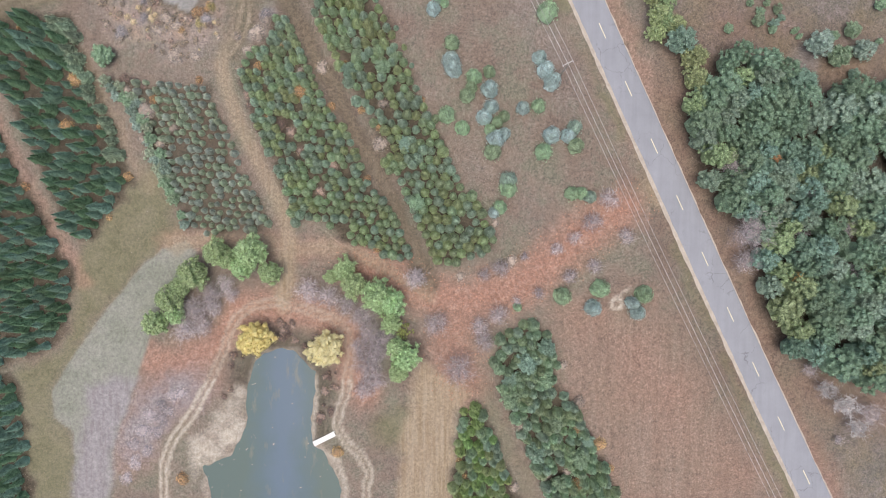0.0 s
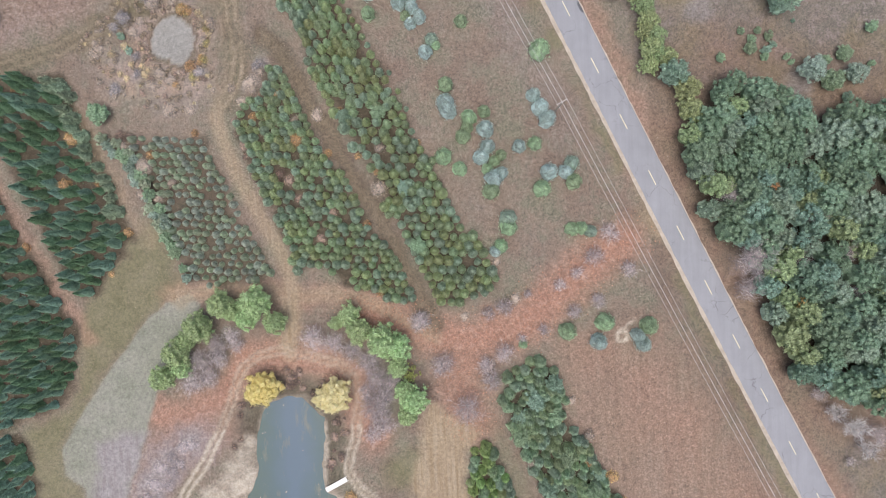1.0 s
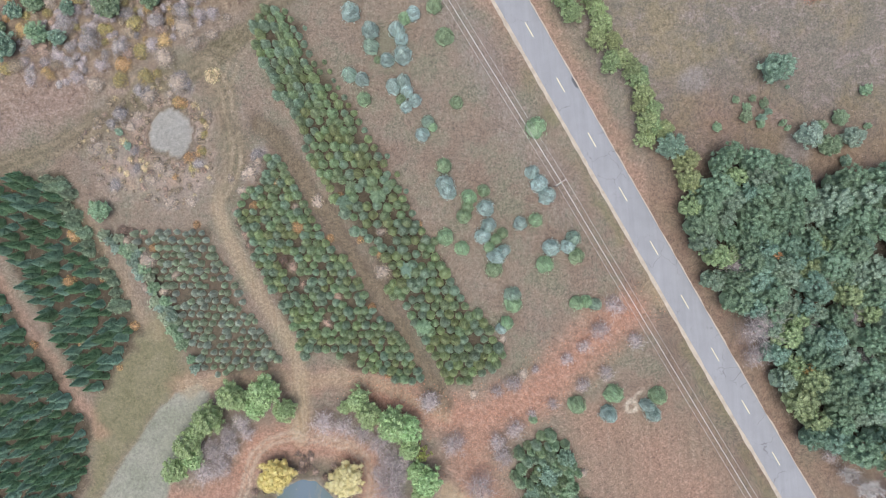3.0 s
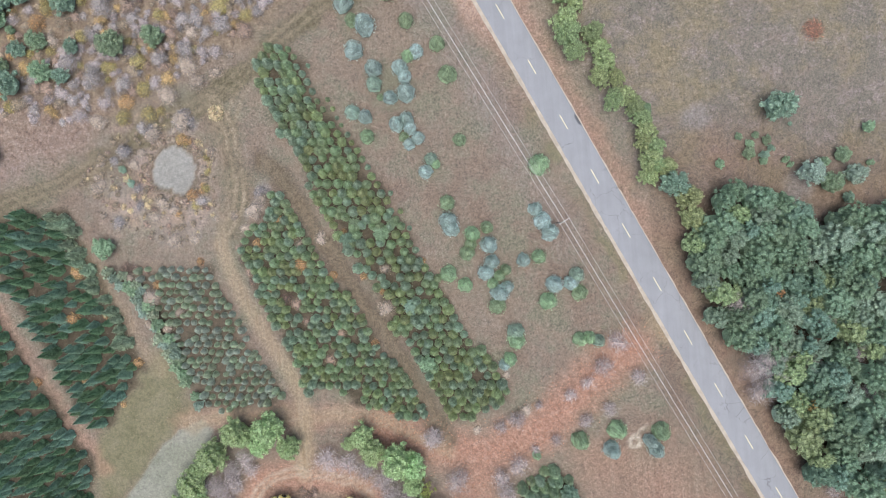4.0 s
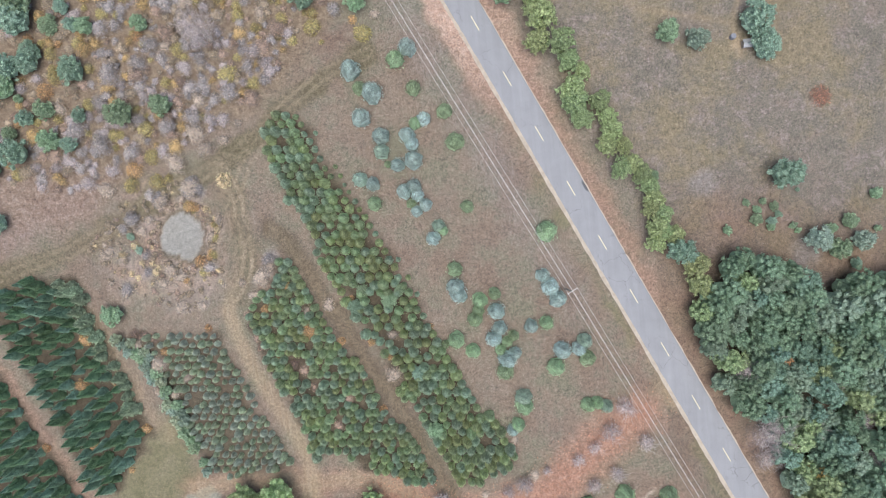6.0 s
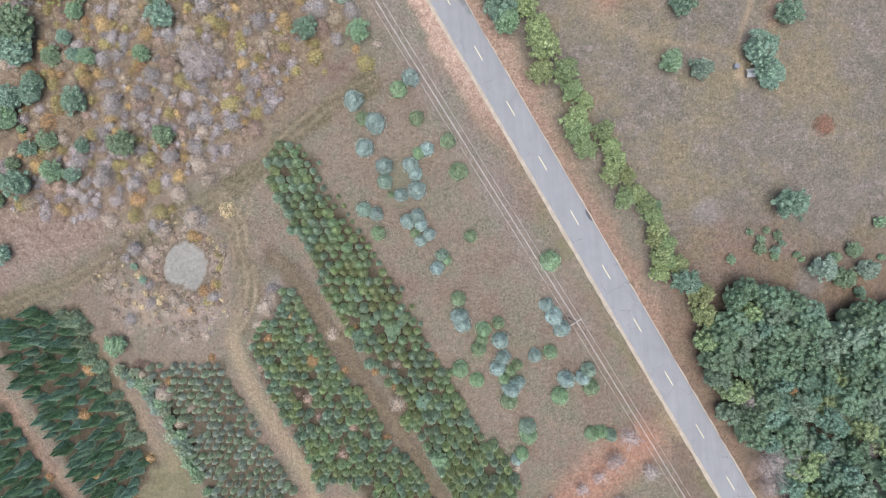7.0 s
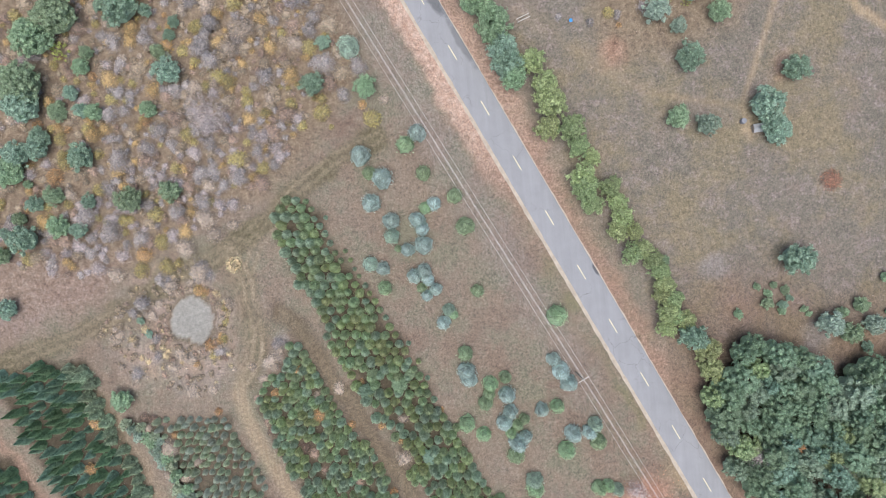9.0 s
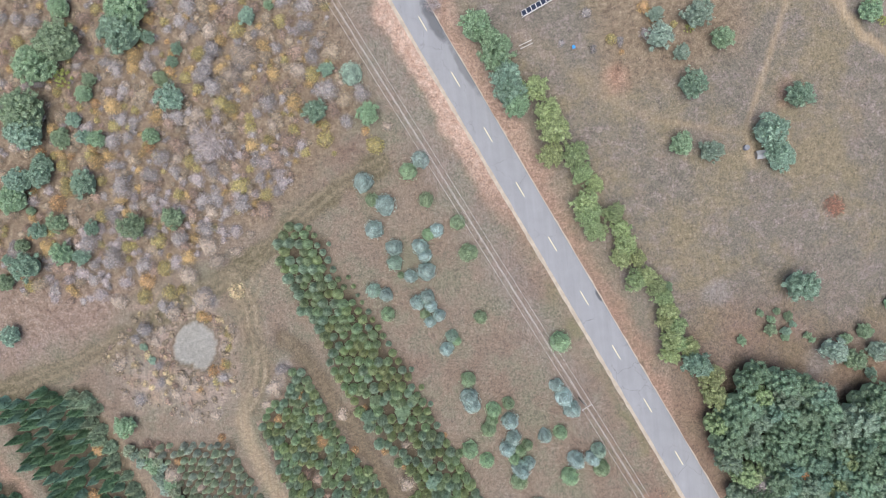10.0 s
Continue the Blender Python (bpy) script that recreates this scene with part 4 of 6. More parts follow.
# ---- road ----
def smooth_line(pts, pitch):
    """Points at an even pitch along a softened line."""
    p = np.array(pts, float)
    s = np.concatenate(([0], np.cumsum(np.hypot(*np.diff(p, axis=0).T))))
    t = np.arange(0, s[-1], pitch)
    x, y = np.interp(t, s, p[:, 0]), np.interp(t, s, p[:, 1])
    w = int(16 / pitch)
    k = np.hanning(2 * w + 1)
    k /= k.sum()
    pad = lambda v: np.concatenate((v[0] + (v[1] - v[0]) * np.arange(-w, 0), v, v[-1] + (v[-1] - v[-2]) * np.arange(1, w + 1)))
    return np.convolve(pad(x), k, "valid"), np.convolve(pad(y), k, "valid")


def extend(pts, far):
    (ax, ay), (bx, by) = pts[0], pts[1]
    (cx, cy), (ex, ey) = pts[-2], pts[-1]
    u, v = math.hypot(bx - ax, by - ay), math.hypot(ex - cx, ey - cy)
    return [(ax - (bx - ax) / u * far, ay - (by - ay) / u * far)] + list(pts) + [(ex + (ex - cx) / v * far, ey + (ey - cy) / v * far)]


LINE = extend(ROAD, 400)
rx_, ry_ = smooth_line(LINE, 1.0)
tx, ty = np.gradient(rx_), np.gradient(ry_)
tl = np.hypot(tx, ty)
nx_, ny_ = ty / tl, -tx / tl


def ribbon(name, offsets, lifts, rag=0.0):
    """A strip along the road: offsets to its east, and the lift of each edge over the ground."""
    o = np.array(offsets)
    jit = rag * (value_noise(rx_, ry_ * 1.7, 1.9) - 0.5)
    o = o[None] * np.ones((len(rx_), 1))
    Xr = rx_[:, None] + nx_[:, None] * o
    Yr = ry_[:, None] + ny_[:, None] * o
    for k in (0, -1):
        Xr[:, k] += nx_ * jit * (1 if k else -1)
        Yr[:, k] += ny_ * jit * (1 if k else -1)
    return grid_mesh(name, Xr, Yr, land(Xr, Yr) + np.array(lifts)[None])


def asphalt():
    m, n, l, b = material("worn_asphalt", 0.85, 0, 0.35)
    pos = n.new("ShaderNodeNewGeometry").outputs["Position"]
    g1 = noise_node(n, l, 7, 5, 0.8, pos)
    g2 = noise_node(n, l, 0.35, 4, 0.6, pos)
    lane = noise_node(n, l, 0.9, 3, 0.6, pos, (25.3, 1.0, 0.05))
    c = ramp(n, l, math_node(n, l, 'MULTIPLY_ADD', g1, 0.35, math_node(n, l, 'MULTIPLY_ADD', g2, 0.3, math_node(n, l, 'MULTIPLY', lane, 0.35))),
             [(0.3, (0.225, 0.235, 0.25)), (0.7, (0.325, 0.335, 0.36))])
    v = n.new("ShaderNodeTexVoronoi")
    v.feature, v.inputs["Scale"].default_value = 'DISTANCE_TO_EDGE', 0.23
    warp = n.new("ShaderNodeVectorMath")
    tn = n.new("ShaderNodeTexNoise")
    tn.inputs["Scale"].default_value = 1.1
    l.new(pos, tn.inputs["Vector"])
    warp.operation = 'MULTIPLY_ADD'
    l.new(tn.outputs["Color"], warp.inputs[0])
    warp.inputs[1].default_value = (1.6, 1.6, 0)
    l.new(pos, warp.inputs[2])
    l.new(warp.outputs[0], v.inputs["Vector"])
    crack = ramp(n, l, v.outputs["Distance"], [(0.004, (1, 1, 1)), (0.014, (0, 0, 0))])
    some = ramp(n, l, noise_node(n, l, 0.16, 2, 0.5, pos), [(0.5, (0, 0, 0)), (0.62, (0.6, 0.6, 0.6))])
    c = mix_colour(n, l, mix_colour(n, l, 1.0, crack, some, 'MULTIPLY'), c, (0.13, 0.13, 0.14))
    for (ax, ay, wide, far), dark in (((1.9, 104.9, 1.3, 5.6), 0.75), ((6.6, 95.6, 1.0, 6.0), 0.5), ((27.75, 50.8, 0.45, 1.5), 0.95)):
        mp = n.new("ShaderNodeMapping")
        mp.vector_type = 'TEXTURE'
        mp.inputs["Location"].default_value = (ax, ay, 0)
        mp.inputs["Rotation"].default_value = (0, 0, radians(26))
        mp.inputs["Scale"].default_value = (wide, far, 50)
        l.new(pos, mp.inputs["Vector"])
        ln = n.new("ShaderNodeVectorMath")
        ln.operation = 'LENGTH'
        l.new(mp.outputs[0], ln.inputs[0])
        k = math_node(n, l, 'ADD', ln.outputs["Value"], math_node(n, l, 'MULTIPLY_ADD', g2, 1.2, -0.6))
        c = mix_colour(n, l, ramp(n, l, k, [(0.6, (dark, dark, dark)), (1.05, (0, 0, 0))]), c, (0.10, 0.105, 0.115))
    l.new(c, b.inputs["Base Color"])
    bump(n, l, b, g1, 0.4, 0.01)
    return m


road_me = ribbon("road", [-2.95, -2.8, -1.5, 0, 1.5, 2.6, 2.75], [0.0, 0.06, 0.09, 0.11, 0.09, 0.06, 0.0], 0.1)
road_me.materials.append(asphalt())
road = tagged(new("road", road_me), "worn grey two-lane asphalt road with cracks", "road", kind="structure")
MAT_SHOULDER = plain("sandy_gravel", (0.42, 0.37, 0.305), 0.95, 0, 0.3, 4, 0.03)
for side, a, c_ in (("west", -3.55, -2.85), ("east", 2.65, 2.9)):
    sh = ribbon("shoulder_" + side, [a, (a + c_) / 2, c_], [-0.02, 0.05, 0.05], 0.3)
    sh.materials.append(MAT_SHOULDER)
    tagged(new("shoulder_" + side, sh), "pale sandy gravel shoulder along the asphalt", "road shoulder", kind="structure")

# broken centre line: 3 m marks every 12.2 m
MAT_LINE = plain("road_paint", (0.72, 0.66, 0.46), 0.7, 0, 0.2, 5)
dash_s = np.concatenate(([0], np.cumsum(np.hypot(np.diff(rx_), np.diff(ry_)))))
zero = dash_s[np.argmin(np.hypot(rx_ - 30.0, ry_ - 39.5))]
for k in range(-9, 9):
    s = zero + DASH * k + np.linspace(-1.55, 1.55, 4)
    cx, cy = np.interp(s, dash_s, rx_), np.interp(s, dash_s, ry_)
    ux, uy = np.interp(s, dash_s, nx_), np.interp(s, dash_s, ny_)
    o = np.array([-0.075, 0.075])
    Xr, Yr = cx[:, None] + ux[:, None] * o, cy[:, None] + uy[:, None] * o
    part("centre_line_mark", grid_mesh("centre_line_mark", Xr, Yr, land(Xr, Yr) + 0.116), MAT_LINE, road)

# ---- pond ----
def water_material():
    m, n, l, b = material("pond_water", 0.1, 0, 0.5)
    b.inputs["IOR"].default_value = 1.33
    pos = n.new("ShaderNodeNewGeometry").outputs["Position"]
    xyz = n.new("ShaderNodeSeparateXYZ")
    l.new(pos, xyz.inputs[0])
    off = math_node(n, l, 'ABSOLUTE', math_node(n, l, 'ADD', xyz.outputs[0], 31.6))
    w = noise_node(n, l, 0.16, 4, 0.6, pos)
    shallow = math_node(n, l, 'ADD', math_node(n, l, 'MULTIPLY', off, 0.085), math_node(n, l, 'MULTIPLY', w, 0.5))
    c = ramp(n, l, shallow, [(0.35, (0.05, 0.10, 0.15)), (0.6, (0.04, 0.088, 0.108)), (0.9, (0.044, 0.086, 0.078))])
    w2 = noise_node(n, l, 0.42, 5, 0.65, pos, (8, 1.0, 0.35))
    weed = ramp(n, l, w2, [(0.57, (0, 0, 0)), (0.70, (0.6, 0.6, 0.6))])
    l.new(mix_colour(n, l, weed, c, (0.14, 0.15, 0.11)), b.inputs["Base Color"])
    bump(n, l, b, noise_node(n, l, 2.5, 3, 0.5, pos), 0.08, 0.02)
    return m


bm = bmesh.new()
cx0, cy0 = np.mean(np.array(POND), axis=0)
bm.faces.new([bm.verts.new((px + 1.4 * (px - cx0) / math.hypot(px - cx0, py - cy0), py + 1.4 * (py - cy0) / math.hypot(px - cx0, py - cy0), WATER)) for px, py in POND])
bmesh.ops.recalc_face_normals(bm, faces=bm.faces)
for f in bm.faces:
    if f.normal.z < 0:
        f.normal_flip()
me = bpy.data.meshes.new("water")
bm.to_mesh(me)
bm.free()
me.materials.append(water_material())
tagged(new("water", me), "still murky blue-green pond water", "pond", kind="structure")

# ---- plants ----


def unit(v):
    return v / (np.linalg.norm(v, axis=-1, keepdims=True) + 1e-9)


def blades(p, d, length, width, rng):
    """Kite-shaped sprays from points p along directions d."""
    d = unit(d)
    side = unit(np.cross(d, np.array([0, 0, 1.0]) + 0.45 * rng.normal(size=d.shape)))
    length, width = np.broadcast_to(length, len(p))[:, None], np.broadcast_to(width, len(p))[:, None]
    midp = p + d * length * 0.45
    droop = np.array([0, 0, -0.12]) * length
    return np.stack((p, midp + side * width / 2, p + d * length + droop, midp - side * width / 2), 1)


def scales(p, d, normal, length, width, rng, tilt=0.35):
    """Kite-shaped sprays that lie along a crown's surface, facing out of it."""
    d = unit(d)
    side = unit(np.cross(normal + tilt * rng.normal(size=d.shape), d))
    length, width = np.broadcast_to(length, len(p))[:, None], np.broadcast_to(width, len(p))[:, None]
    return np.stack((p - d * length * 0.45, p + side * width / 2, p + d * length * 0.55, p - side * width / 2), 1)


def ring_faces(rings):
    """Faces between rings of points, each face on points of its own."""
    return np.concatenate([np.stack((p, np.roll(p, -1, 0), np.roll(q, -1, 0), q), 1) for p, q in zip(rings, rings[1:])])


def lumpy_rings(rng, profile, sides, lump):
    """Rings (radius, height) round the leader, each point pushed in or out a little, every other ring turned by half a step."""
    rings = []
    for k, (r, z) in enumerate(profile):
        a = (np.arange(sides) + 0.25 * rng.normal(size=sides)) * 2 * np.pi / sides
        rr = r * (1 + lump * rng.normal(size=sides))
        rings.append(np.stack((rr * np.cos(a), rr * np.sin(a), z + 0.35 * lump * r * rng.normal(size=sides)), -1))
    return rings


def dome_crown(rng, r, h, count, power, leaf, fat, lump=0.1, low=0.06, tilt=0.5):
    """A young conifer's dense crown: a lumpy body from dome (power 2) to cone (power 1), roughened all over by short sprays."""
    C = ring_faces(lumpy_rings(rng, [(0.5 * r, 0.02 * h)] + [(0.9 * r * q, 0.95 * h * (low + (1 - low) * (1 - q ** power))) for q in (1.0, 0.9, 0.72, 0.5, 0.26)] + [(0.02 * r, 0.95 * h)], 10, lump))
    k = np.arange(count)
    u = np.sqrt((k + 0.5) / count)
    a = k * 2.39996 + 0.3 * rng.normal(size=count)
    rho = r * u * (0.95 + 0.09 * rng.normal(size=count))
    z = h * (low + (1 - low) * (1 - u ** power)) + 0.05 * r * rng.normal(size=count)
    ca, sa = np.cos(a), np.sin(a)
    slope = power * u ** (power - 1) * h / r
    nrm = unit(np.stack((slope * ca, slope * sa, np.ones(count)), -1))
    p = np.stack((rho * ca, rho * sa, z), -1) + 0.03 * r * nrm
    d = np.cross(nrm, rng.normal(size=(count, 3))) + 0.25 * nrm
    V = scales(p, d, nrm, leaf * (0.6 + 0.8 * rng.rand(count)), leaf * fat * (0.7 + 0.6 * rng.rand(count)), rng, tilt)
    t = 7
    a = np.arange(t) * 2 * np.pi / t + rng.rand()
    tip = blades(np.tile([0, 0, 0.93 * h], (t, 1)), np.stack((np.cos(a), np.sin(a), 0.25 + 0.6 * rng.rand(t)), -1), 0.32 * r, 0.13 * r, rng)
    return np.concatenate((V, tip, C))


def tiered_crown(rng, r, h, tiers, per, leaf):
    """A pointed spruce: skirts of drooping branches, one above the other, with ragged hems."""
    prof = [(0.4 * r, 0.02 * h)]
    for k in range(tiers):
        f = k / tiers
        rad = r * (1 - f) ** 0.85
        prof += [(rad, h * (0.05 + 0.9 * f)), (0.62 * rad, h * (0.05 + 0.9 * (f + 0.55 / tiers)))]
    rings = lumpy_rings(rng, prof + [(0.02, h)], 10, 0.08)
    P, D = [], []
    for k in range(tiers):
        f = k / tiers
        rad = r * (1 - f) ** 0.85
        n_ = max(4, int(per * (1 - 0.7 * f)))
        a = (np.arange(n_) + 0.6 * rng.rand(n_)) * 2 * np.pi / n_
        g = 0.72 + 0.35 * rng.rand(n_)
        P.append(np.stack((rad * g * np.cos(a), rad * g * np.sin(a), h * (0.05 + 0.9 * (f + (1.05 - g) / tiers)) + 0.04 * rng.normal(size=n_)), -1))
        D.append(np.stack((np.cos(a), np.sin(a), -0.25 + 0.3 * rng.rand(n_)), -1) + 0.35 * rng.normal(size=(n_, 3)))
    P, D = np.concatenate(P), np.concatenate(D)
    V = blades(P, D, leaf * (0.7 + 0.6 * rng.rand(len(P))), 0.5 * leaf * (0.7 + 0.6 * rng.rand(len(P))), rng)
    return np.concatenate((V, ring_faces(rings)))


def quads_mesh(name, V, mats, which=None, dense=None):
    me = bpy.data.meshes.new(name)
    fill_mesh(me, V.reshape(-1, 3), np.arange(len(V) * 4).reshape(-1, 4))
    for mt in mats:
        me.materials.append(mt)
    if which is not None:
        me.polygons.foreach_set("material_index", which.astype(np.int32))
    if dense is not None:
        me.attributes.new("dense", 'FLOAT', 'POINT').data.foreach_set("value", np.ascontiguousarray(dense, np.float32).ravel())
    return me


def cloud_crown(rng, r, h, lobes, per, leaf=0.5, fat=0.45, open_=0.0, size=0.2, low=0.42, steep=1.4, fray=0.9):
    """A broad uneven crown: one leafy clump beside the other over a dome, with gaps between."""
    V = []
    lean = rng.normal(size=2) * 0.08 * r
    bays = rng.rand(3) * 6.28
    for k in range(lobes):
        f = (k + 0.5) / lobes
        a = k * 2.39996 + rng.rand() * 0.5
        edge = 1 + 0.10 * math.sin(2 * a + bays[0]) + 0.09 * math.sin(3 * a + bays[1]) + 0.07 * math.sin(5 * a + bays[2])
        rad = r * 0.88 * math.sqrt(f) * edge * (0.92 + 0.16 * rng.rand())
        z = h * (low + (0.94 - low) * (1 - f ** steep)) * (0.9 + 0.2 * rng.rand())
        c = np.array([rad * math.cos(a) + lean[0], rad * math.sin(a) + lean[1], z])
        lr = r * size * (0.75 + 0.6 * rng.rand())
        V.append(ring_faces(lumpy_rings(rng, [(0.5 * lr, -0.5 * lr), (0.74 * lr, 0.0), (0.5 * lr, 0.4 * lr), (0.05 * lr, 0.6 * lr)], 6, 0.22)) + c)
        d = rng.normal(size=(per, 3))
        d[:, 2] = np.abs(d[:, 2]) - 0.15
        d = unit(d)
        base = c + d * lr * np.array([1.0, 1.0, 0.8]) * (0.62 + 0.62 * rng.rand(per, 1))
        out = unit(np.cross(d, rng.normal(size=d.shape))) + fray * d
        V.append(scales(base, out, d, leaf * (0.6 + 0.8 * rng.rand(per)), leaf * fat * (0.8 + 0.5 * rng.rand(per)), rng, fray))
    if open_ < 0.9:
        g = 0.9 - 0.3 * open_
        prof = [(0.2 * r, 0.5 * low * h), (0.8 * r * g, 0.6 * low * h), (0.74 * r * g, 0.95 * low * h), (0.5 * r * g, h * (0.3 + 0.5 * low) * g), (0.02, 0.78 * h * g)]
        V.append(ring_faces(lumpy_rings(rng, prof, 12, 0.08)) + np.array([lean[0], lean[1], 0]))
    return np.concatenate(V)


def haze_dome(rng, r, h, base=0.0, sides=10):
    """The twig mass over a bare shrub or tree, and how dense it is from the middle to the rim."""
    us = (0.02, 0.3, 0.55, 0.78, 1.0)
    lob = rng.rand(2) * 6.28
    a = np.arange(sides) * 2 * np.pi / sides
    edge = 1 + 0.14 * np.sin(2 * a + lob[0]) + 0.12 * np.sin(3 * a + lob[1]) + 0.1 * rng.normal(size=sides)
    rings = [np.stack((r * q * edge * np.cos(a), r * q * edge * np.sin(a), base + (h - base) * (1 - q ** 2.2) * (0.9 + 0.2 * rng.rand(sides)) + 0.02), -1) for q in us]
    V = ring_faces(rings[::-1])
    D = ring_faces([np.repeat(np.array([[1 - q ** 2]]), sides, 0) for q in us][::-1])
    return V, D.reshape(len(V), 4)


def bare_crown(rng, r, h, limbs=7, forks=5, twigs=9, thick=0.05, fine_=0.034):
    """Leafless limbs that fork twice into fine twigs."""
    segs, tw = [], []
    for k in range(limbs):
        a = (k + rng.rand() * 0.6) * 2 * np.pi / limbs
        e = np.array([math.cos(a) * r * (0.5 + 0.2 * rng.rand()), math.sin(a) * r * (0.5 + 0.2 * rng.rand()), h * (0.6 + 0.3 * rng.rand())])
        s = np.array([0, 0, h * (0.15 + 0.2 * rng.rand())])
        segs.append((s, e, thick))
        for q in range(forks):
            g = 0.3 + 0.7 * (q + rng.rand()) / forks
            b0 = s + (e - s) * g
            d = unit(e - s) + 0.75 * rng.normal(size=3) + np.array([0, 0, 0.25])
            b1 = b0 + unit(d) * r * (0.32 + 0.22 * rng.rand())
            segs.append((b0, b1, thick * 0.5))
            for w in range(twigs):
                t0 = b0 + (b1 - b0) * (0.2 + 0.8 * rng.rand())
                tw.append((t0, unit(b1 - b0) + 0.8 * rng.normal(size=3) + np.array([0, 0, 0.2]), r * (0.2 + 0.2 * rng.rand())))
    V = [blades(np.array([t[0] for t in tw]), np.array([t[1] for t in tw]), np.array([t[2] for t in tw]), fine_, rng)]
    Q = []
    for s, e, w in segs:
        d = unit(e - s)
        u = unit(np.cross(d, np.array([0.3, 0.5, 0.8])))
        v = np.cross(d, u)
        ring = [math.cos(x) * u + math.sin(x) * v for x in (0, 2.1, 4.2)]
        for i in range(3):
            j = (i + 1) % 3
            Q.append([s + ring[i] * w, s + ring[j] * w, e + ring[j] * w * 0.45, e + ring[i] * w * 0.45])
    return np.concatenate(V + [np.array(Q)])


def with_haze(name, V, mt, domes):
    """Stems or limbs of a material together with the haze of its finest twigs."""
    H, D = zip(*domes)
    H, D = np.concatenate(H), np.concatenate(D)
    return quads_mesh(name, np.concatenate((V, H)), [mt, HAZE_OF[mt]], np.concatenate((np.zeros(len(V)), np.ones(len(H)))), np.concatenate((np.ones((len(V), 4)), D)))


def stem_shrub(rng, r, h, count, width=0.032):
    """A dome of thin stems and dry tops."""
    a = rng.rand(count) * 6.283
    q = np.sqrt(rng.rand(count))
    base = np.stack((0.75 * r * q * np.cos(a), 0.75 * r * q * np.sin(a), h * (1 - 0.75 * q ** 2) * (0.25 + 0.6 * rng.rand(count))), -1)
    d = np.stack((q * np.cos(a), q * np.sin(a), np.full(count, 0.55)), -1) + 1.1 * rng.normal(size=(count, 3))
    return blades(base, d, 0.18 + 0.2 * r * rng.rand(count), width * (0.7 + 0.6 * rng.rand(count)), rng)


def trunk_mesh(name, h, r):
    bm = bmesh.new()
    tube(bm, [(0, 0, -0.3), (0, 0, 0.15 * h), (0.02 * h, 0.01 * h, 0.5 * h), (0, 0, h)], [r * 1.3, r, r * 0.7, r * 0.2], 6)
    me = bpy.data.meshes.new(name)
    bm.to_mesh(me)
    bm.free()
    return me


class Kind:
    """A kind of plant: a few grown forms of one base size, to be planted many times over."""

    def __init__(self, name, label, category, radius, trunk, forms):
        self.name, self.label, self.category, self.radius = name, label, category, radius
        self.forms = forms
        self.trunk = trunk
        self.count, self.rest = 0, []

    def join_rest(self, label, what="trees"):
        """The plants past the first 300, joined into one sheet of growth."""
        if not self.rest:
            return
        V, W, D, mats = [], [], [], []
        for form, at in self.rest:
            co = np.empty(len(form.vertices) * 3, np.float32)
            form.vertices.foreach_get("co", co)
            w = np.empty(len(form.polygons), np.int32)
            form.polygons.foreach_get("material_index", w)
            for mt in form.materials:
                if mt not in mats:
                    mats.append(mt)
            slot = np.array([mats.index(mt) for mt in form.materials])
            a = np.array(at)
            V.append((co.reshape(-1, 3) @ a[:3, :3].T + a[:3, 3]).reshape(-1, 4, 3))
            W.append(slot[w])
            d = np.ones(len(form.vertices), np.float32)
            if "dense" in form.attributes:
                form.attributes["dense"].data.foreach_get("value", d)
            D.append(d)
        me = quads_mesh(self.name + ("_rows" if what == "trees" else "_thicket"), np.concatenate(V), mats, np.concatenate(W), np.concatenate(D))
        tagged(new(self.name + ("_rows" if what == "trees" else "_thicket"), me), label, what, kind="stuff")

    def plant(self, x, y, r, rng, group="", tall=1.0, label=""):
        k = r / self.radius
        at = Matrix.LocRotScale((x, y, gz(x, y) - 0.03), Euler((rng.normal() * 0.03, rng.normal() * 0.03, rng.rand() * 6.283)), (k, k, k * tall))
        form = self.forms[rng.randint(len(self.forms))]
        self.count += 1
        if self.count > 300:
            self.rest.append((form, at))
            return None
        if not self.trunk:
            root = new(self.name, form)
            root.matrix_basis = at
            return tagged(root, label or self.label, self.category, group)
        root = new(self.name)
        root.matrix_basis = at
        new("crown", form).parent = root
        new("trunk", self.trunk).parent = root
        return tagged(root, label or self.label, self.category, group)


R = np.random.RandomState(11)


def dome_forms(mats, count, *args, **kw):
    return [quads_mesh("crown", dome_crown(R, *args, **kw), [mt]) for mt in mats for _ in range(count)]


def spruce_forms(mats, count, *args):
    return [quads_mesh("crown", tiered_crown(R, *args), [mt]) for mt in mats for _ in range(count)]


def cloud_forms(mats, count, *args, **kw):
    return [quads_mesh("crown", cloud_crown(R, *args, **kw), [mt]) for mt in mats for _ in range(count)]


def trunk_of(h, r, mt=MAT_BARK):
    me = trunk_mesh("trunk", h, r)
    me.materials.append(mt)
    return me


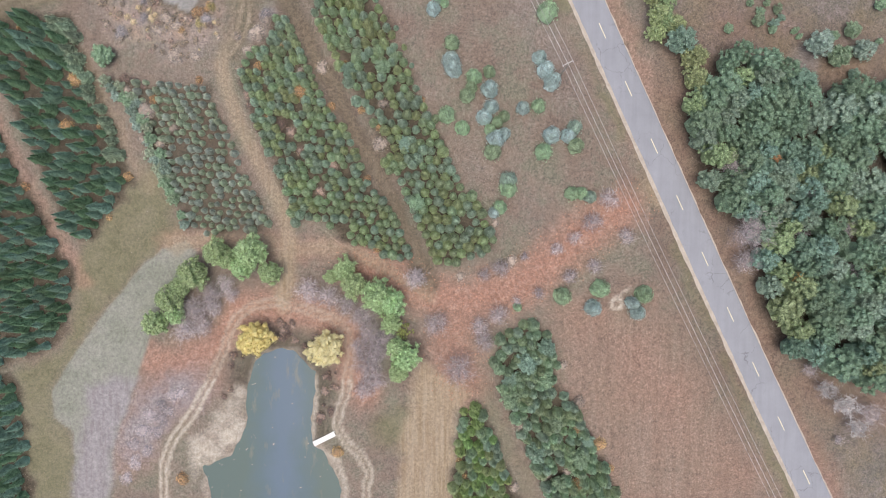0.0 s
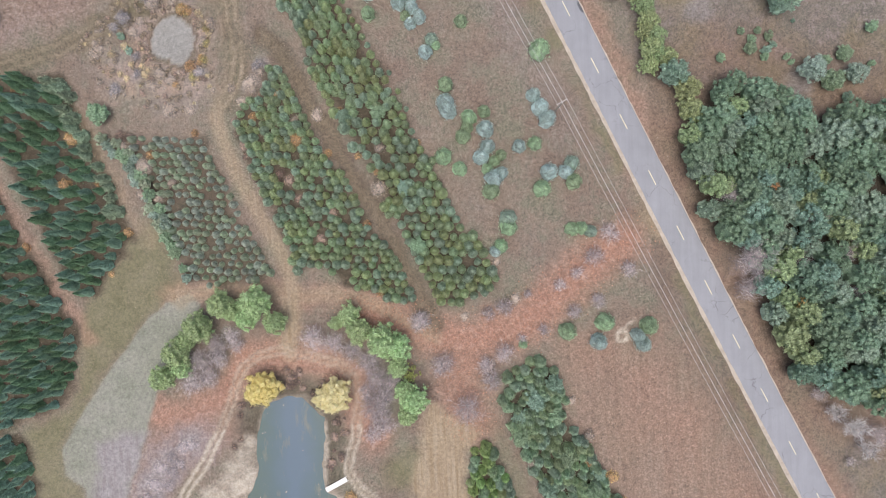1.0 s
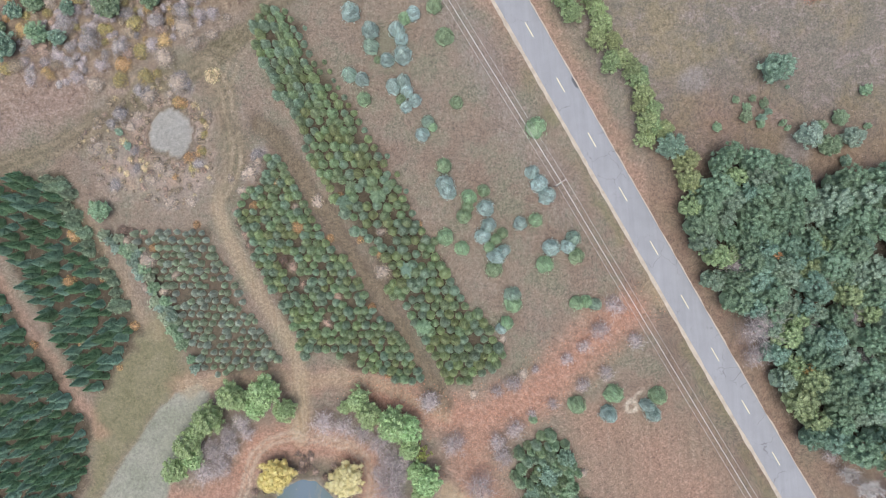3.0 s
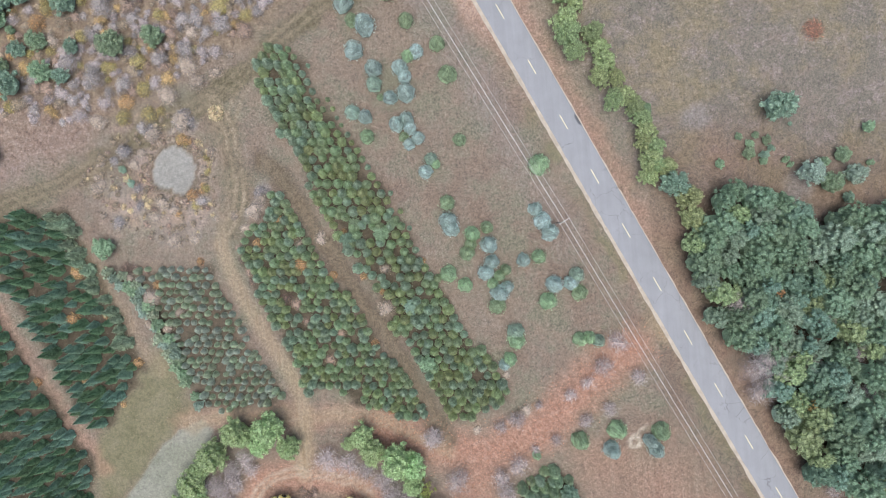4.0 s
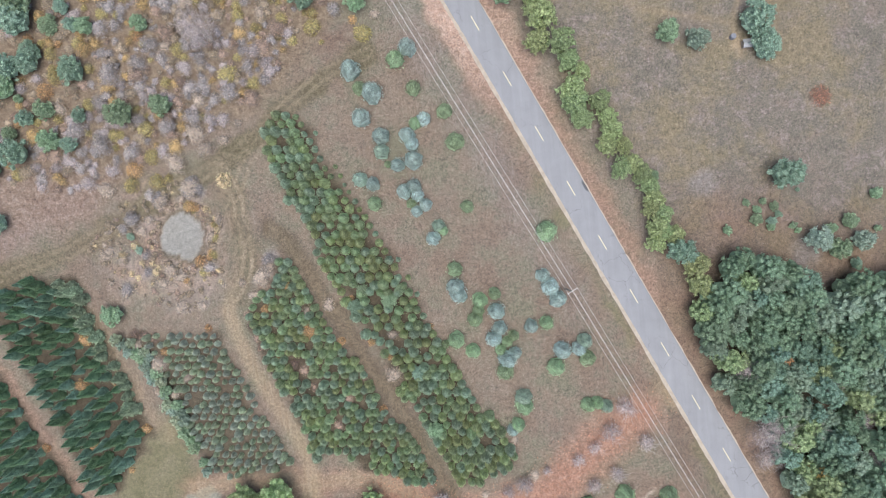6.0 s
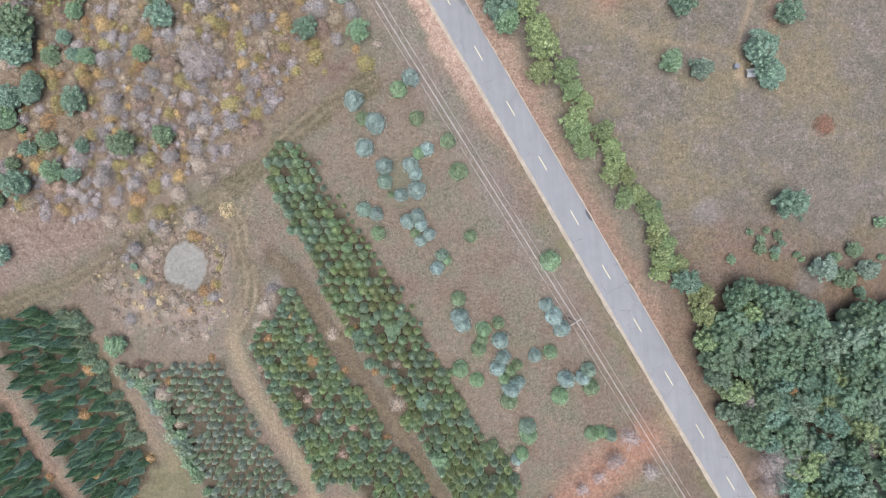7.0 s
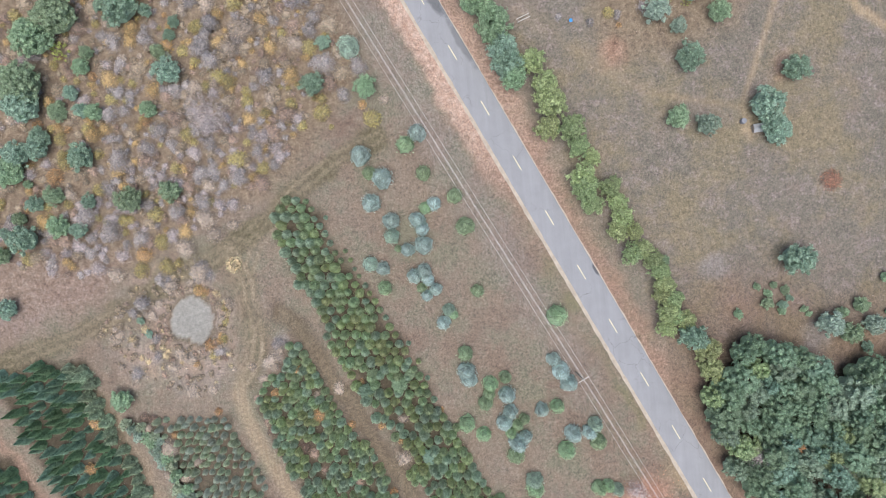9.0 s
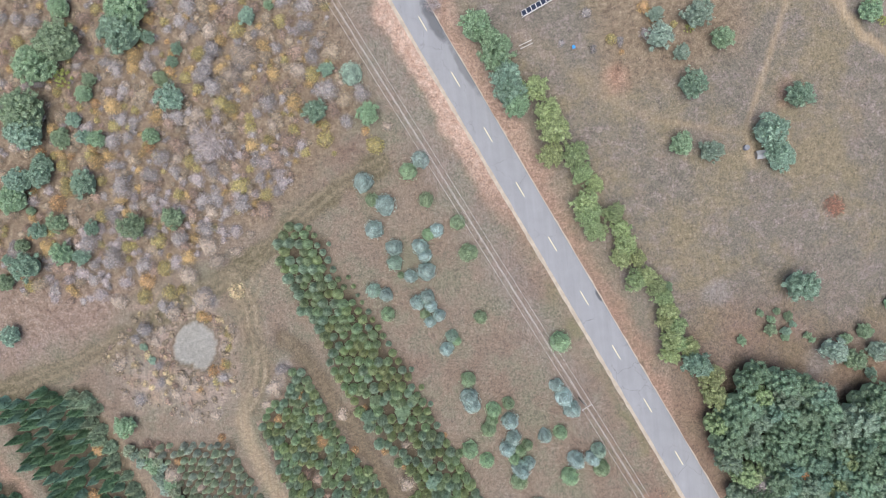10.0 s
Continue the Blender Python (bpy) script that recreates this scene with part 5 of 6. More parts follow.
YOUNG_PINE = Kind("young_pine", "young green pine in a dense plantation row", "tree", 0.85, trunk_of(1.5, 0.05),
                  dome_forms([MAT_PINE[0], MAT_PINE[1], MAT_PINE[0], MAT_PINE[1], MAT_PINE[2]], 2, 0.85, 2.1, 190, 1.7, 0.2, 0.5, 0.1, tilt=1.0))
SEEDLING = Kind("pine_sapling", "small grey-green pine sapling in a plantation row", "tree", 0.62, trunk_of(1.0, 0.035),
                dome_forms(MAT_YOUNG, 4, 0.62, 1.5, 140, 1.7, 0.17, 0.5, 0.1, tilt=1.0))
YOUNG_FIR = Kind("young_fir", "young green fir in a long plantation row", "tree", 0.85, trunk_of(1.5, 0.05),
                 dome_forms([MAT_PINE[0], MAT_PINE[1], MAT_PINE[0], MAT_PINE[1], MAT_PINE[2]], 2, 0.85, 2.2, 200, 1.7, 0.2, 0.5, 0.1, tilt=1.0))
BUSHY_PINE = Kind("bushy_pine", "bushy mid-green pine in a mixed plantation", "tree", 1.0, trunk_of(1.9, 0.06),
                  dome_forms([MAT_PINE[0], MAT_PINE[1], MAT_FIELD[0]], 3, 1.0, 2.7, 230, 1.5, 0.26, 0.46, 0.14, tilt=1.0))
BRIGHT_PINE = Kind("bright_pine", "bright yellow-green bushy pine in a small plantation", "tree", 1.0, trunk_of(1.9, 0.06),
                   dome_forms([MAT_BRIGHT, MAT_BRIGHT, MAT_PINE[2]], 2, 1.0, 2.7, 230, 1.5, 0.26, 0.46, 0.14, tilt=1.0))
SHRUBBY_PINE = Kind("shrubby_pine", "pale grey-green shrubby pine at the plantation's edge", "tree", 0.72, trunk_of(1.2, 0.05),
                    cloud_forms([MAT_PALE, MAT_YOUNG[0], MAT_FIELD[0]], 3, 1.0, 1.7, 13, 14, leaf=0.22, fat=0.45, size=0.28))
TALL_SPRUCE = Kind("plantation_spruce", "dark green pointed spruce in a dense plantation", "tree", 1.1, trunk_of(4.0, 0.09),
                   spruce_forms([MAT_SPRUCE[0], MAT_SPRUCE[1], MAT_SPRUCE[0], MAT_SPRUCE[1]], 3, 1.1, 4.1, 7, 15, 0.26))
EDGE_SPRUCE = Kind("edge_spruce", "pale grey-green spruce at the plantation's edge", "tree", 1.25, trunk_of(2.6, 0.09),
                   spruce_forms([MAT_SPRUCE[2]], 4, 1.35, 3.8, 6, 20, 0.4))
BLUE_SPRUCE = Kind("blue_spruce", "frosty blue-grey spruce standing alone in dry grass", "tree", 1.55, trunk_of(2.6, 0.08),
                   dome_forms([MAT_BLUE], 5, 1.5, 3.6, 620, 1.85, 0.26, 0.42, 0.1, tilt=1.0))
GREEN_SPRUCE = Kind("green_spruce", "rounded green spruce standing in dry grass", "tree", 1.55, trunk_of(2.5, 0.08),
                    dome_forms([MAT_GREEN, MAT_GREEN, MAT_BLUE_GREEN], 3, 1.5, 3.0, 560, 1.9, 0.25, 0.42, 0.1, tilt=1.0))
WOODS_PINE = Kind("woodland_pine", "tall blue-green pine with a billowing crown in the woods", "tree", 2.6, trunk_of(7, 0.2),
                  cloud_forms([MAT_WOODS[0], MAT_WOODS[1], MAT_WOODS[0], MAT_WOODS_PALE], 3, 2.6, 7.6, 34, 34, leaf=0.27, fat=0.42, size=0.22, low=0.45, steep=1.7, fray=0.7))
WOODS_OLIVE = Kind("woodland_tree", "olive-green broad tree at the edge of the woods", "tree", 2.6, trunk_of(6, 0.2),
                   cloud_forms([MAT_WOODS[2]], 3, 2.6, 7.0, 40, 32, leaf=0.25, fat=0.42, size=0.2, low=0.45, steep=1.7, fray=0.7))
SCRUB_PINE = Kind("tall_pine", "large blue-green pine with a billowing crown in scrub", "tree", 4.0, trunk_of(5, 0.18),
                  cloud_forms([MAT_FIELD[1], MAT_FIELD[0]], 2, 4.0, 6.4, 80, 34, leaf=0.38, fat=0.36, size=0.15))
POND_PINE = Kind("pond_pine", "light green billowing pine beside the pond", "tree", 2.4, trunk_of(4.5, 0.13),
                 cloud_forms([MAT_POND], 4, 2.4, 5.0, 44, 34, leaf=0.3, fat=0.4, size=0.19))
FIELD_PINE = Kind("field_pine", "blue-green bushy pine standing in open grass", "tree", 2.2, trunk_of(3, 0.1),
                  cloud_forms(MAT_FIELD, 3, 2.2, 3.6, 38, 27, leaf=0.32, fat=0.4, size=0.19))
PALE_PINE = Kind("pale_pine", "pale grey-green thin pine in open grass", "tree", 2.2, trunk_of(3, 0.1),
                 cloud_forms([MAT_PALE], 3, 2.2, 3.4, 44, 30, leaf=0.26, fat=0.34, open_=0.3, size=0.17))
SAPLING = Kind("pine_sapling", "small green pine sapling in dry grass", "tree", 0.8, trunk_of(0.9, 0.03),
               cloud_forms(MAT_FIELD, 2, 0.8, 1.3, 14, 18, leaf=0.19, fat=0.42, size=0.26))
HEDGE_TREE = Kind("hedgerow_tree", "olive-green leafy tree in a roadside hedgerow", "tree", 2.3, trunk_of(4, 0.12),
                  cloud_forms([MAT_HEDGE, MAT_WOODS[2]], 3, 2.3, 4.4, 48, 25, leaf=0.28, fat=0.45, open_=0.5, size=0.17))
WILLOW = Kind("willow", "golden yellow autumn willow at the pond's edge", "tree", 3.4, trunk_of(4, 0.16),
              cloud_forms([MAT_WILLOW], 1, 3.4, 4.2, 60, 60, leaf=0.3, fat=0.36, size=0.19, low=0.5, fray=0.45))
CREAM_WILLOW = Kind("willow", "cream yellow autumn willow at the pond's edge", "tree", 3.4, trunk_of(4, 0.16),
                    cloud_forms([MAT_CREAM], 1, 3.4, 4.2, 60, 60, leaf=0.3, fat=0.36, size=0.19, low=0.5, fray=0.45))


def bare_forms(mt, count, r, h, *args):
    return [with_haze("crown", bare_crown(R, r, h, *args), mt, [haze_dome(R, 1.08 * r, 0.8 * h, 0.05 * h, 14)]) for _ in range(count)]


BARE_MAPLE = Kind("bare_maple", "small leafless grey tree over rust-coloured leaf litter", "tree", 1.8, trunk_of(1.4, 0.06, MAT_PALEBARK),
                  bare_forms(MAT_LILAC, 4, 1.8, 2.4, 9, 6, 6, 0.025, 0.02))
BARE_TREE = Kind("bare_tree", "leafless grey tree with a haze of fine twigs", "tree", 3.5, trunk_of(3.5, 0.12, MAT_PALEBARK),
                 bare_forms(MAT_LILAC, 3, 3.5, 6.5, 12, 8, 7, 0.04, 0.025))
DEAD_TREE = Kind("dead_tree", "bleached white leafless tree at the woods' edge", "tree", 3.0, trunk_of(4, 0.12, MAT_PALEBARK),
                 bare_forms(MAT_WHITE, 2, 3.0, 7.0, 12, 8, 9, 0.07))


def shrub_kind(name, label, mt, stems, width=0.032):
    return Kind(name, label, "shrub", 1.6, None,
                [with_haze(name, stem_shrub(R, 1.6, 1.3, stems, width), mt, [haze_dome(R, 1.7, 1.25), haze_dome(R, 1.25, 0.8)]) for _ in range(5)])


def leafy_kind(name, label, mt):
    return Kind(name, label, "shrub", 1.6, None,
                [quads_mesh(name, cloud_crown(R, 1.6, 1.5, 22, 16, leaf=0.22, fat=0.45, open_=1.0, size=0.15, low=0.3), [mt]) for _ in range(3)])


GREY_SHRUB = shrub_kind("bare_shrub", "leafless grey shrub in brown scrub", MAT_GREY, 240, 0.03)
TAN_SHRUB = shrub_kind("dry_shrub", "dry tan shrub in brown scrub", MAT_TUFT, 240, 0.03)
LOW_GREY = shrub_kind("low_bare_shrub", "low leafless grey shrub in brown scrub", MAT_GREY, 130, 0.032)
LOW_TAN = shrub_kind("low_dry_shrub", "low dry tan shrub in brown scrub", MAT_TAN, 130, 0.032)
LILAC_SHRUB = shrub_kind("twiggy_shrub", "lilac-grey twiggy shrub in brown scrub", MAT_LILAC, 150, 0.03)
PINK_SHRUB = shrub_kind("brown_shrub", "dry pinkish-brown shrub in brown scrub", MAT_PINK, 130, 0.032)
OCHRE_SHRUB = shrub_kind("ochre_shrub", "soft ochre autumn shrub in brown scrub", MAT_OCHRE, 130, 0.035)
DARK_SHRUB = shrub_kind("bank_shrub", "dark brown bare shrub on the pond bank", MAT_DARKSTEM, 130, 0.035)
YELLOW_SHRUB = shrub_kind("autumn_shrub", "yellow autumn shrub in brown scrub", MAT_YELLOW, 200, 0.09)
ORANGE_SHRUB = shrub_kind("autumn_shrub", "orange autumn shrub among dry grass", MAT_ORANGE, 220, 0.1)
STRAW_SHRUB = shrub_kind("straw_clump", "pale straw clump of tall dry grass", MAT_CREAM, 200, 0.04)
LIME_SHRUB = leafy_kind("green_shrub", "bright lime-green shrub among dry grass", MAT_LIME)
RED_SHRUB = shrub_kind("red_shrub", "low rust-red shrub in dry grass", MAT_RED, 220, 0.06)


def plant_list(kind, spots, group, tall=1.0, swell=1.0):
    for x, y, r in spots:
        kind.plant(x, y, r * swell, R, group, tall * (0.9 + 0.2 * R.rand()))


def plantation(outline, along, pitch, gap, kinds, size, group, skip=0.05, jitter=0.16, pale=None, thin=None):
    """Rows of trees inside an outline, those next to the middle of the walk first; along is the rows' bearing."""
    p = np.array(outline)
    lo, hi = p.min(0) - 2, p.max(0) + 2
    c, s = math.cos(radians(along)), math.sin(radians(along))
    half = int(max(hi - lo) / min(pitch, gap)) + 2
    mid_ = (lo + hi) / 2
    i, j = [v.ravel() for v in np.meshgrid(np.arange(-half, half), np.arange(-half, half), indexing="ij")]
    u = (i + 0.5 * (j % 2)) * pitch + R.normal(size=i.shape) * jitter
    v = j * gap + R.normal(size=i.shape) * jitter
    x, y = mid_[0] + u * c - v * s, mid_[1] + u * s + v * c
    keep = inside(x, y, outline) & (seg_distance(x, y, outline, True) > 0.45) & (R.rand(len(x)) > skip)
    for hx, hy, hr in CLEARINGS:
        keep &= np.hypot(x - hx, y - hy) > hr
    x, y = x[keep], y[keep]
    for k in np.argsort(np.hypot(x, y - 25)):
        kind = kinds[R.randint(len(kinds))]
        if pale and seg_distance(x[k:k + 1], y[k:k + 1], pale[0])[0] < pale[2]:
            kind = pale[1]
        small = 1.0 if not thin else 0.5 + 0.5 * float(step(0.3, 3.6, seg_distance(x[k:k + 1], y[k:k + 1], thin))[0])
        kind.plant(x[k], y[k], kind.radius * size * small * (0.78 + 0.42 * R.rand()), R, group, 0.85 + 0.3 * R.rand())


PALE_EDGE = [(-73.5, 43.0), (-70.0, 38.5), (-64.0, 23.0), (-60.5, 13.0)]
CLEARINGS = [(-30.6, 22.4, 1.5), (-28.9, 21.0, 1.3), (-23.6, 9.6, 1.2), (-27.4, 17.4, 1.0), (-21.0, 14.6, 1.0)] + [(x, y, 0.45 * r + 0.25) for x, y, r in PLANTED_ORANGE + PLANTED_ORANGE_SOUTH + PLANTED_TAN + PLANTED_BIG]
plantation(BLOCK_C, 114.5, 1.66, 1.42, [SEEDLING], 1.22, "young plantation beside the track", 0.03, 0.18, ([(-64.5, 32), (-60, 23), (-52, 4)], SHRUBBY_PINE, 3.2))
plantation(BLOCK_D, 114.5, 1.68, 1.46, [YOUNG_PINE], 1.12, "middle plantation of young pines", 0.04)
plantation(BLOCK_E, 114.5, 1.84, 1.6, [YOUNG_FIR], 1.24, "long plantation of young firs", 0.03, thin=[(-25, 71), (-20.3, 61.4), (-12.2, 47.7), (-8.6, 40.9), (-3, 29)])
for blk in (BLOCK_F, BLOCK_G, BLOCK_H):
    plantation(blk, 114.5, 2.1, 1.75, [TALL_SPRUCE], 0.94, "tall spruce plantation", 0.06, 0.46, (PALE_EDGE, EDGE_SPRUCE, 1.7))
plantation(BLOCK_J, 112, 1.75, 1.5, [BRIGHT_PINE, BRIGHT_PINE, BUSHY_PINE], 1.15, "small plantation south of the crossing", 0.06, 0.25)
plantation(BLOCK_K, 112, 1.85, 1.58, [BUSHY_PINE], 1.22, "mixed plantation south of the crossing", 0.06, 0.3)

plant_list(ORANGE_SHRUB, PLANTED_ORANGE + PLANTED_ORANGE_SOUTH, "autumn shrubs in the plantations")
plant_list(TAN_SHRUB, PLANTED_TAN, "dry shrubs in the plantations")
plant_list(FIELD_PINE, PLANTED_BIG, "larger pines in the plantations", 0.9)
plant_list(BLUE_SPRUCE, BLUE_SOUTH, "blue spruces in the field", swell=1.14)
plant_list(BLUE_SPRUCE, BLUE_NORTH, "blue spruces in the field", swell=1.14)
plant_list(GREEN_SPRUCE, GREEN_SOUTH, "green spruces in the field", swell=1.12)
plant_list(GREEN_SPRUCE, GREEN_NORTH, "green spruces in the field", swell=1.12)
plant_list(BARE_MAPLE, MAPLES, "bare maples at the crossing", swell=1.12)
plant_list(POND_PINE, POND_PINES, "pines round the pond", swell=1.08)
plant_list(LIME_SHRUB, POND_GOLD, "pines round the pond", 1.5)
WILLOW.plant(*WILLOWS[0], R, "willows")
CREAM_WILLOW.plant(*WILLOWS[1], R, "willows")
plant_list(BARE_TREE, POND_GREY, "bare trees round the pond", 0.6, 1.15)
plant_list(DEAD_TREE, GREY_DEAD, "dead trees")
plant_list(BARE_TREE, ROADSIDE_GREY, "bare trees by the road", 0.9, 1.1)
plant_list(BARE_TREE, GREY_TREE, "bare trees in the scrub", 0.7)
plant_list(FIELD_PINE, FIELD_PINES, "pines in the east field")
plant_list(PALE_PINE, FIELD_PALE, "pines in the east field")
plant_list(SAPLING, SAPLINGS, "saplings in the east field", swell=1.1)
plant_list(HEDGE_TREE, HEDGE, "hedgerow")
plant_list(HEDGE_TREE, HEDGE_NORTH + HEDGE_MIDDLE, "hedgerow")
plant_list(FIELD_PINE, HEDGE_PINES, "hedgerow", 1.4)
plant_list(SCRUB_PINE, SCRUB_BIG, "pines in the scrub", 0.9)
plant_list(FIELD_PINE, SCRUB_PINES, "pines in the scrub")
FIELD_PINE.plant(*SCRUB_DARK[2], R, "pines in the scrub", 0.8)
plant_list(GREEN_SPRUCE, SCRUB_DARK[:2], "pines in the scrub")
plant_list(LIME_SHRUB, YELLOW_GREEN, "autumn shrubs")
plant_list(TAN_SHRUB, SHRUB_TAN, "dry shrubs", swell=1.1)
plant_list(GREY_SHRUB, SHRUB_GREY + CORNER_GREY, "dry shrubs", 1.2, 1.1)
plant_list(YELLOW_SHRUB, SHRUB_YELLOW + CORNER_YELLOW, "autumn shrubs")
plant_list(ORANGE_SHRUB, SHRUB_ORANGE + CORNER_ORANGE, "autumn shrubs")
RED_SHRUB.plant(*RED_BUSH[0], 2.6, R, "", 0.3)

# pale bare shrubs on the rosy bank, low dark ones between the track and the pines
for x, y, r in ((-61.0, -40.0, 2.0), (-58.8, -37.2, 2.2), (-57.6, -34.0, 2.0), (-56.2, -37.4, 1.9), (-55.2, -32.2, 1.9), (-53.0, -30.2, 1.9), (-55.4, -34.8, 2.0),
                (-51.2, -29.6, 1.7), (-60.6, -43.6, 1.9), (-58.2, -41.0, 1.8), (-62.6, -46.8, 1.8), (-53.6, -33.4, 1.6)):
    LILAC_SHRUB.plant(x, y, r, R, "pale shrubs on the bank", 0.28, "pale lilac-grey bare shrub on a rosy grass bank")
for x, y, r in ((-38.6, 32.6, 1.2), (-38.2, 30.4, 1.3), (-37.4, 28.0, 1.2), (-36.9, 26.0, 1.1), (-36.0, 23.6, 1.2), (-35.0, 21.2, 1.0), (-33.6, 18.0, 0.9), (-30.6, 22.4, 1.7), (-28.9, 21.0, 1.5),
                (-31.6, 24.6, 1.3), (-27.4, 17.4, 1.2), (-23.6, 9.6, 1.3), (-21.0, 14.6, 1.2)):
    (DARK_SHRUB if R.rand() < 0.4 else PINK_SHRUB).plant(x, y, r, R, "dry shrubs in the plantations", 0.5)

# the woods east of the road
AUTUMN_TREE = Kind("autumn_tree", "orange-leaved small tree among the woodland pines", "tree", 1.6, trunk_of(6, 0.1),
                   cloud_forms([MAT_ORANGE], 2, 1.6, 8.0, 24, 24, leaf=0.24, fat=0.4, open_=1.0))
for x, y, r in WOODS_ORANGE:
    AUTUMN_TREE.plant(x, y, r, R, "woods", 0.85)
for x, y, r in WOODS_GREY:
    BARE_TREE.plant(x, y, r * 1.2, R, "bare trees in the woods", 1.4)
taken = [(x, y, 0.4 * r) for x, y, r in WOODS_ORANGE] + [(x, y, r * 0.6) for x, y, r in WOODS_GREY] + WOODS_GAP
given = len(taken)
tries = 0
while tries < 6000:
    tries += 1
    x, y = 38 + 60 * R.rand(), -34 + 72 * R.rand()
    if not inside(np.array([x]), np.array([y]), WOODS)[0]:
        continue
    r = 1.9 + 1.2 * R.rand()
    if seg_distance(np.array([x]), np.array([y]), WOODS, True)[0] < 0.6 * r:
        continue
    if any(math.hypot(x - a, y - c) < 0.57 * (r + q) for a, c, q in taken):
        continue
    taken.append((x, y, r))
for x, y, r in taken[given:]:
    kind = WOODS_OLIVE if R.rand() < (0.45 if seg_distance(np.array([x]), np.array([y]), WOODS[:13])[0] < 6 else 0.08) else WOODS_PINE
    kind.plant(x, y, r * 1.1, R, "woods", (0.72 + 0.28 * R.rand()) * (2.6 / r) ** 0.7)

for kind, label in ((YOUNG_FIR, "further young green firs in plantation rows"), (TALL_SPRUCE, "further dark green spruces of the plantation"),
                    (YOUNG_PINE, "further young green pines in plantation rows"), (SEEDLING, "further grey-green saplings in plantation rows"),
                    (BUSHY_PINE, "further bushy green pines in plantation rows")):
    kind.join_rest(label)

# ---- undergrowth of the scrub, and dry bushes about the hollow ----
SCRUB = [(-108, 122), (-108, 66), (-86, 66), (-72, 62), (-48, 68), (-30, 77), (-16, 92), (-18, 122)]
THICKET = [(-84, 63), (-70, 59), (-58, 62), (-44, 67), (-30, 75), (-22, 86), (-40, 86), (-66, 76)]
fixed = [(a, c, q) for lst in (SCRUB_BIG, SCRUB_PINES, SHRUB_TAN, SHRUB_GREY, SHRUB_YELLOW, SHRUB_ORANGE) for a, c, q in lst]
for outline, tries, kinds, lo, hi, group in ((THICKET, 900, [LILAC_SHRUB, LOW_GREY, PINK_SHRUB, LILAC_SHRUB, LOW_TAN, LILAC_SHRUB, LOW_GREY, PINK_SHRUB, YELLOW_SHRUB, OCHRE_SHRUB, LOW_GREY, LILAC_SHRUB], 0.9, 2.5, "dry shrubs"),
                                             (SCRUB, 4600, [LOW_TAN, LOW_TAN, LILAC_SHRUB, PINK_SHRUB, LOW_TAN, LOW_GREY, OCHRE_SHRUB, LOW_TAN, TAN_SHRUB, LOW_TAN, YELLOW_SHRUB, OCHRE_SHRUB, LOW_GREY, PINK_SHRUB], 0.7, 2.5, "dry shrubs"),
                                             (HOLLOW, 420, [LOW_TAN, STRAW_SHRUB, LOW_TAN, PINK_SHRUB, LOW_TAN, TAN_SHRUB], 0.4, 1.1, "bushes about the hollow")):
    p = np.array(outline)
    for _ in range(tries):
        x, y = p.min(0) + (p.max(0) - p.min(0)) * R.rand(2)
        r = lo + (hi - lo) * R.rand() ** 1.5
        if not inside(np.array([x]), np.array([y]), outline)[0] or math.hypot(x - PIT[0][0], y - PIT[0][1]) < 4.6 + r:
            continue
        if any(math.hypot(x - a, y - c) < 0.44 * (r + q) for a, c, q in fixed):
            continue
        if outline is SCRUB and x < -64 - 0.25 * (y - 80) and R.rand() < 0.6:
            continue
        fixed.append((x, y, r))
        kinds[R.randint(len(kinds))].plant(x, y, r, R, group, 0.7 + 0.3 * R.rand())

# the bushes that stand out about the hollow, straw tufts round its rim, and the ring of tall grass beside the track
plant_list(YELLOW_SHRUB, HOLLOW_YELLOW, "bushes about the hollow", 0.8)
plant_list(ORANGE_SHRUB, HOLLOW_ORANGE, "bushes about the hollow", 0.8)
plant_list(GREY_SHRUB, HOLLOW_GREY, "bushes about the hollow", 0.8, 1.1)
plant_list(TAN_SHRUB, HOLLOW_TAN, "bushes about the hollow", 0.7, 1.1)
plant_list(SAPLING, HOLLOW_GREEN, "bushes about the hollow", 0.6)
for k in range(46):
    a = k * 2 * math.pi / 46 + 0.1 * R.normal()
    d = 5.0 + 1.5 * R.rand()
    (LOW_TAN if R.rand() < 0.65 else PINK_SHRUB).plant(PIT[0][0] + d * math.cos(a), PIT[0][1] + d * math.sin(a), 0.55 + 0.4 * R.rand(), R, "straw tufts round the hollow", 0.6, "straw-coloured tuft of dead reeds at the hollow's rim")
for k in range(7):
    a = k * 0.9 + 0.2 * R.rand()
    STRAW_SHRUB.plant(TALL_RING[0][0] + 1.0 * math.cos(a), TALL_RING[0][1] + 1.0 * math.sin(a), 0.85, R, "ring of tall grass", 0.8, "pale tan clump of tall dry grass")

# ---- power line ----
MAT_POLE = plain("weathered_pole", (0.38, 0.34, 0.30), 0.9, 0, 0.3, 8, 0.01)
MAT_ARM = plain("bleached_crossarm", (0.50, 0.485, 0.46), 0.8, 0, 0.15, 8)
MAT_PORCELAIN = plain("insulator_grey", (0.55, 0.56, 0.58), 0.35, 0, 0.1, 8)
MAT_WIRE = plain("aluminium_wire", (0.72, 0.70, 0.69), 0.5, 0.2, 0.1, 3)
POLE_H = 6.9
u = Vector((POLES[1][0] - POLES[0][0], POLES[1][1] - POLES[0][1], 0)).normalized()
side = Vector((u.y, -u.x, 0))
spots = [Vector((*POLES[0], 0)), Vector((*POLES[1], 0))]
span = (spots[1] - spots[0]).length
spots = [spots[0] - u * 104, spots[0], spots[1], spots[1] + u * span]
for k, s in enumerate(spots):
    s.z = gz(s.x, s.y)
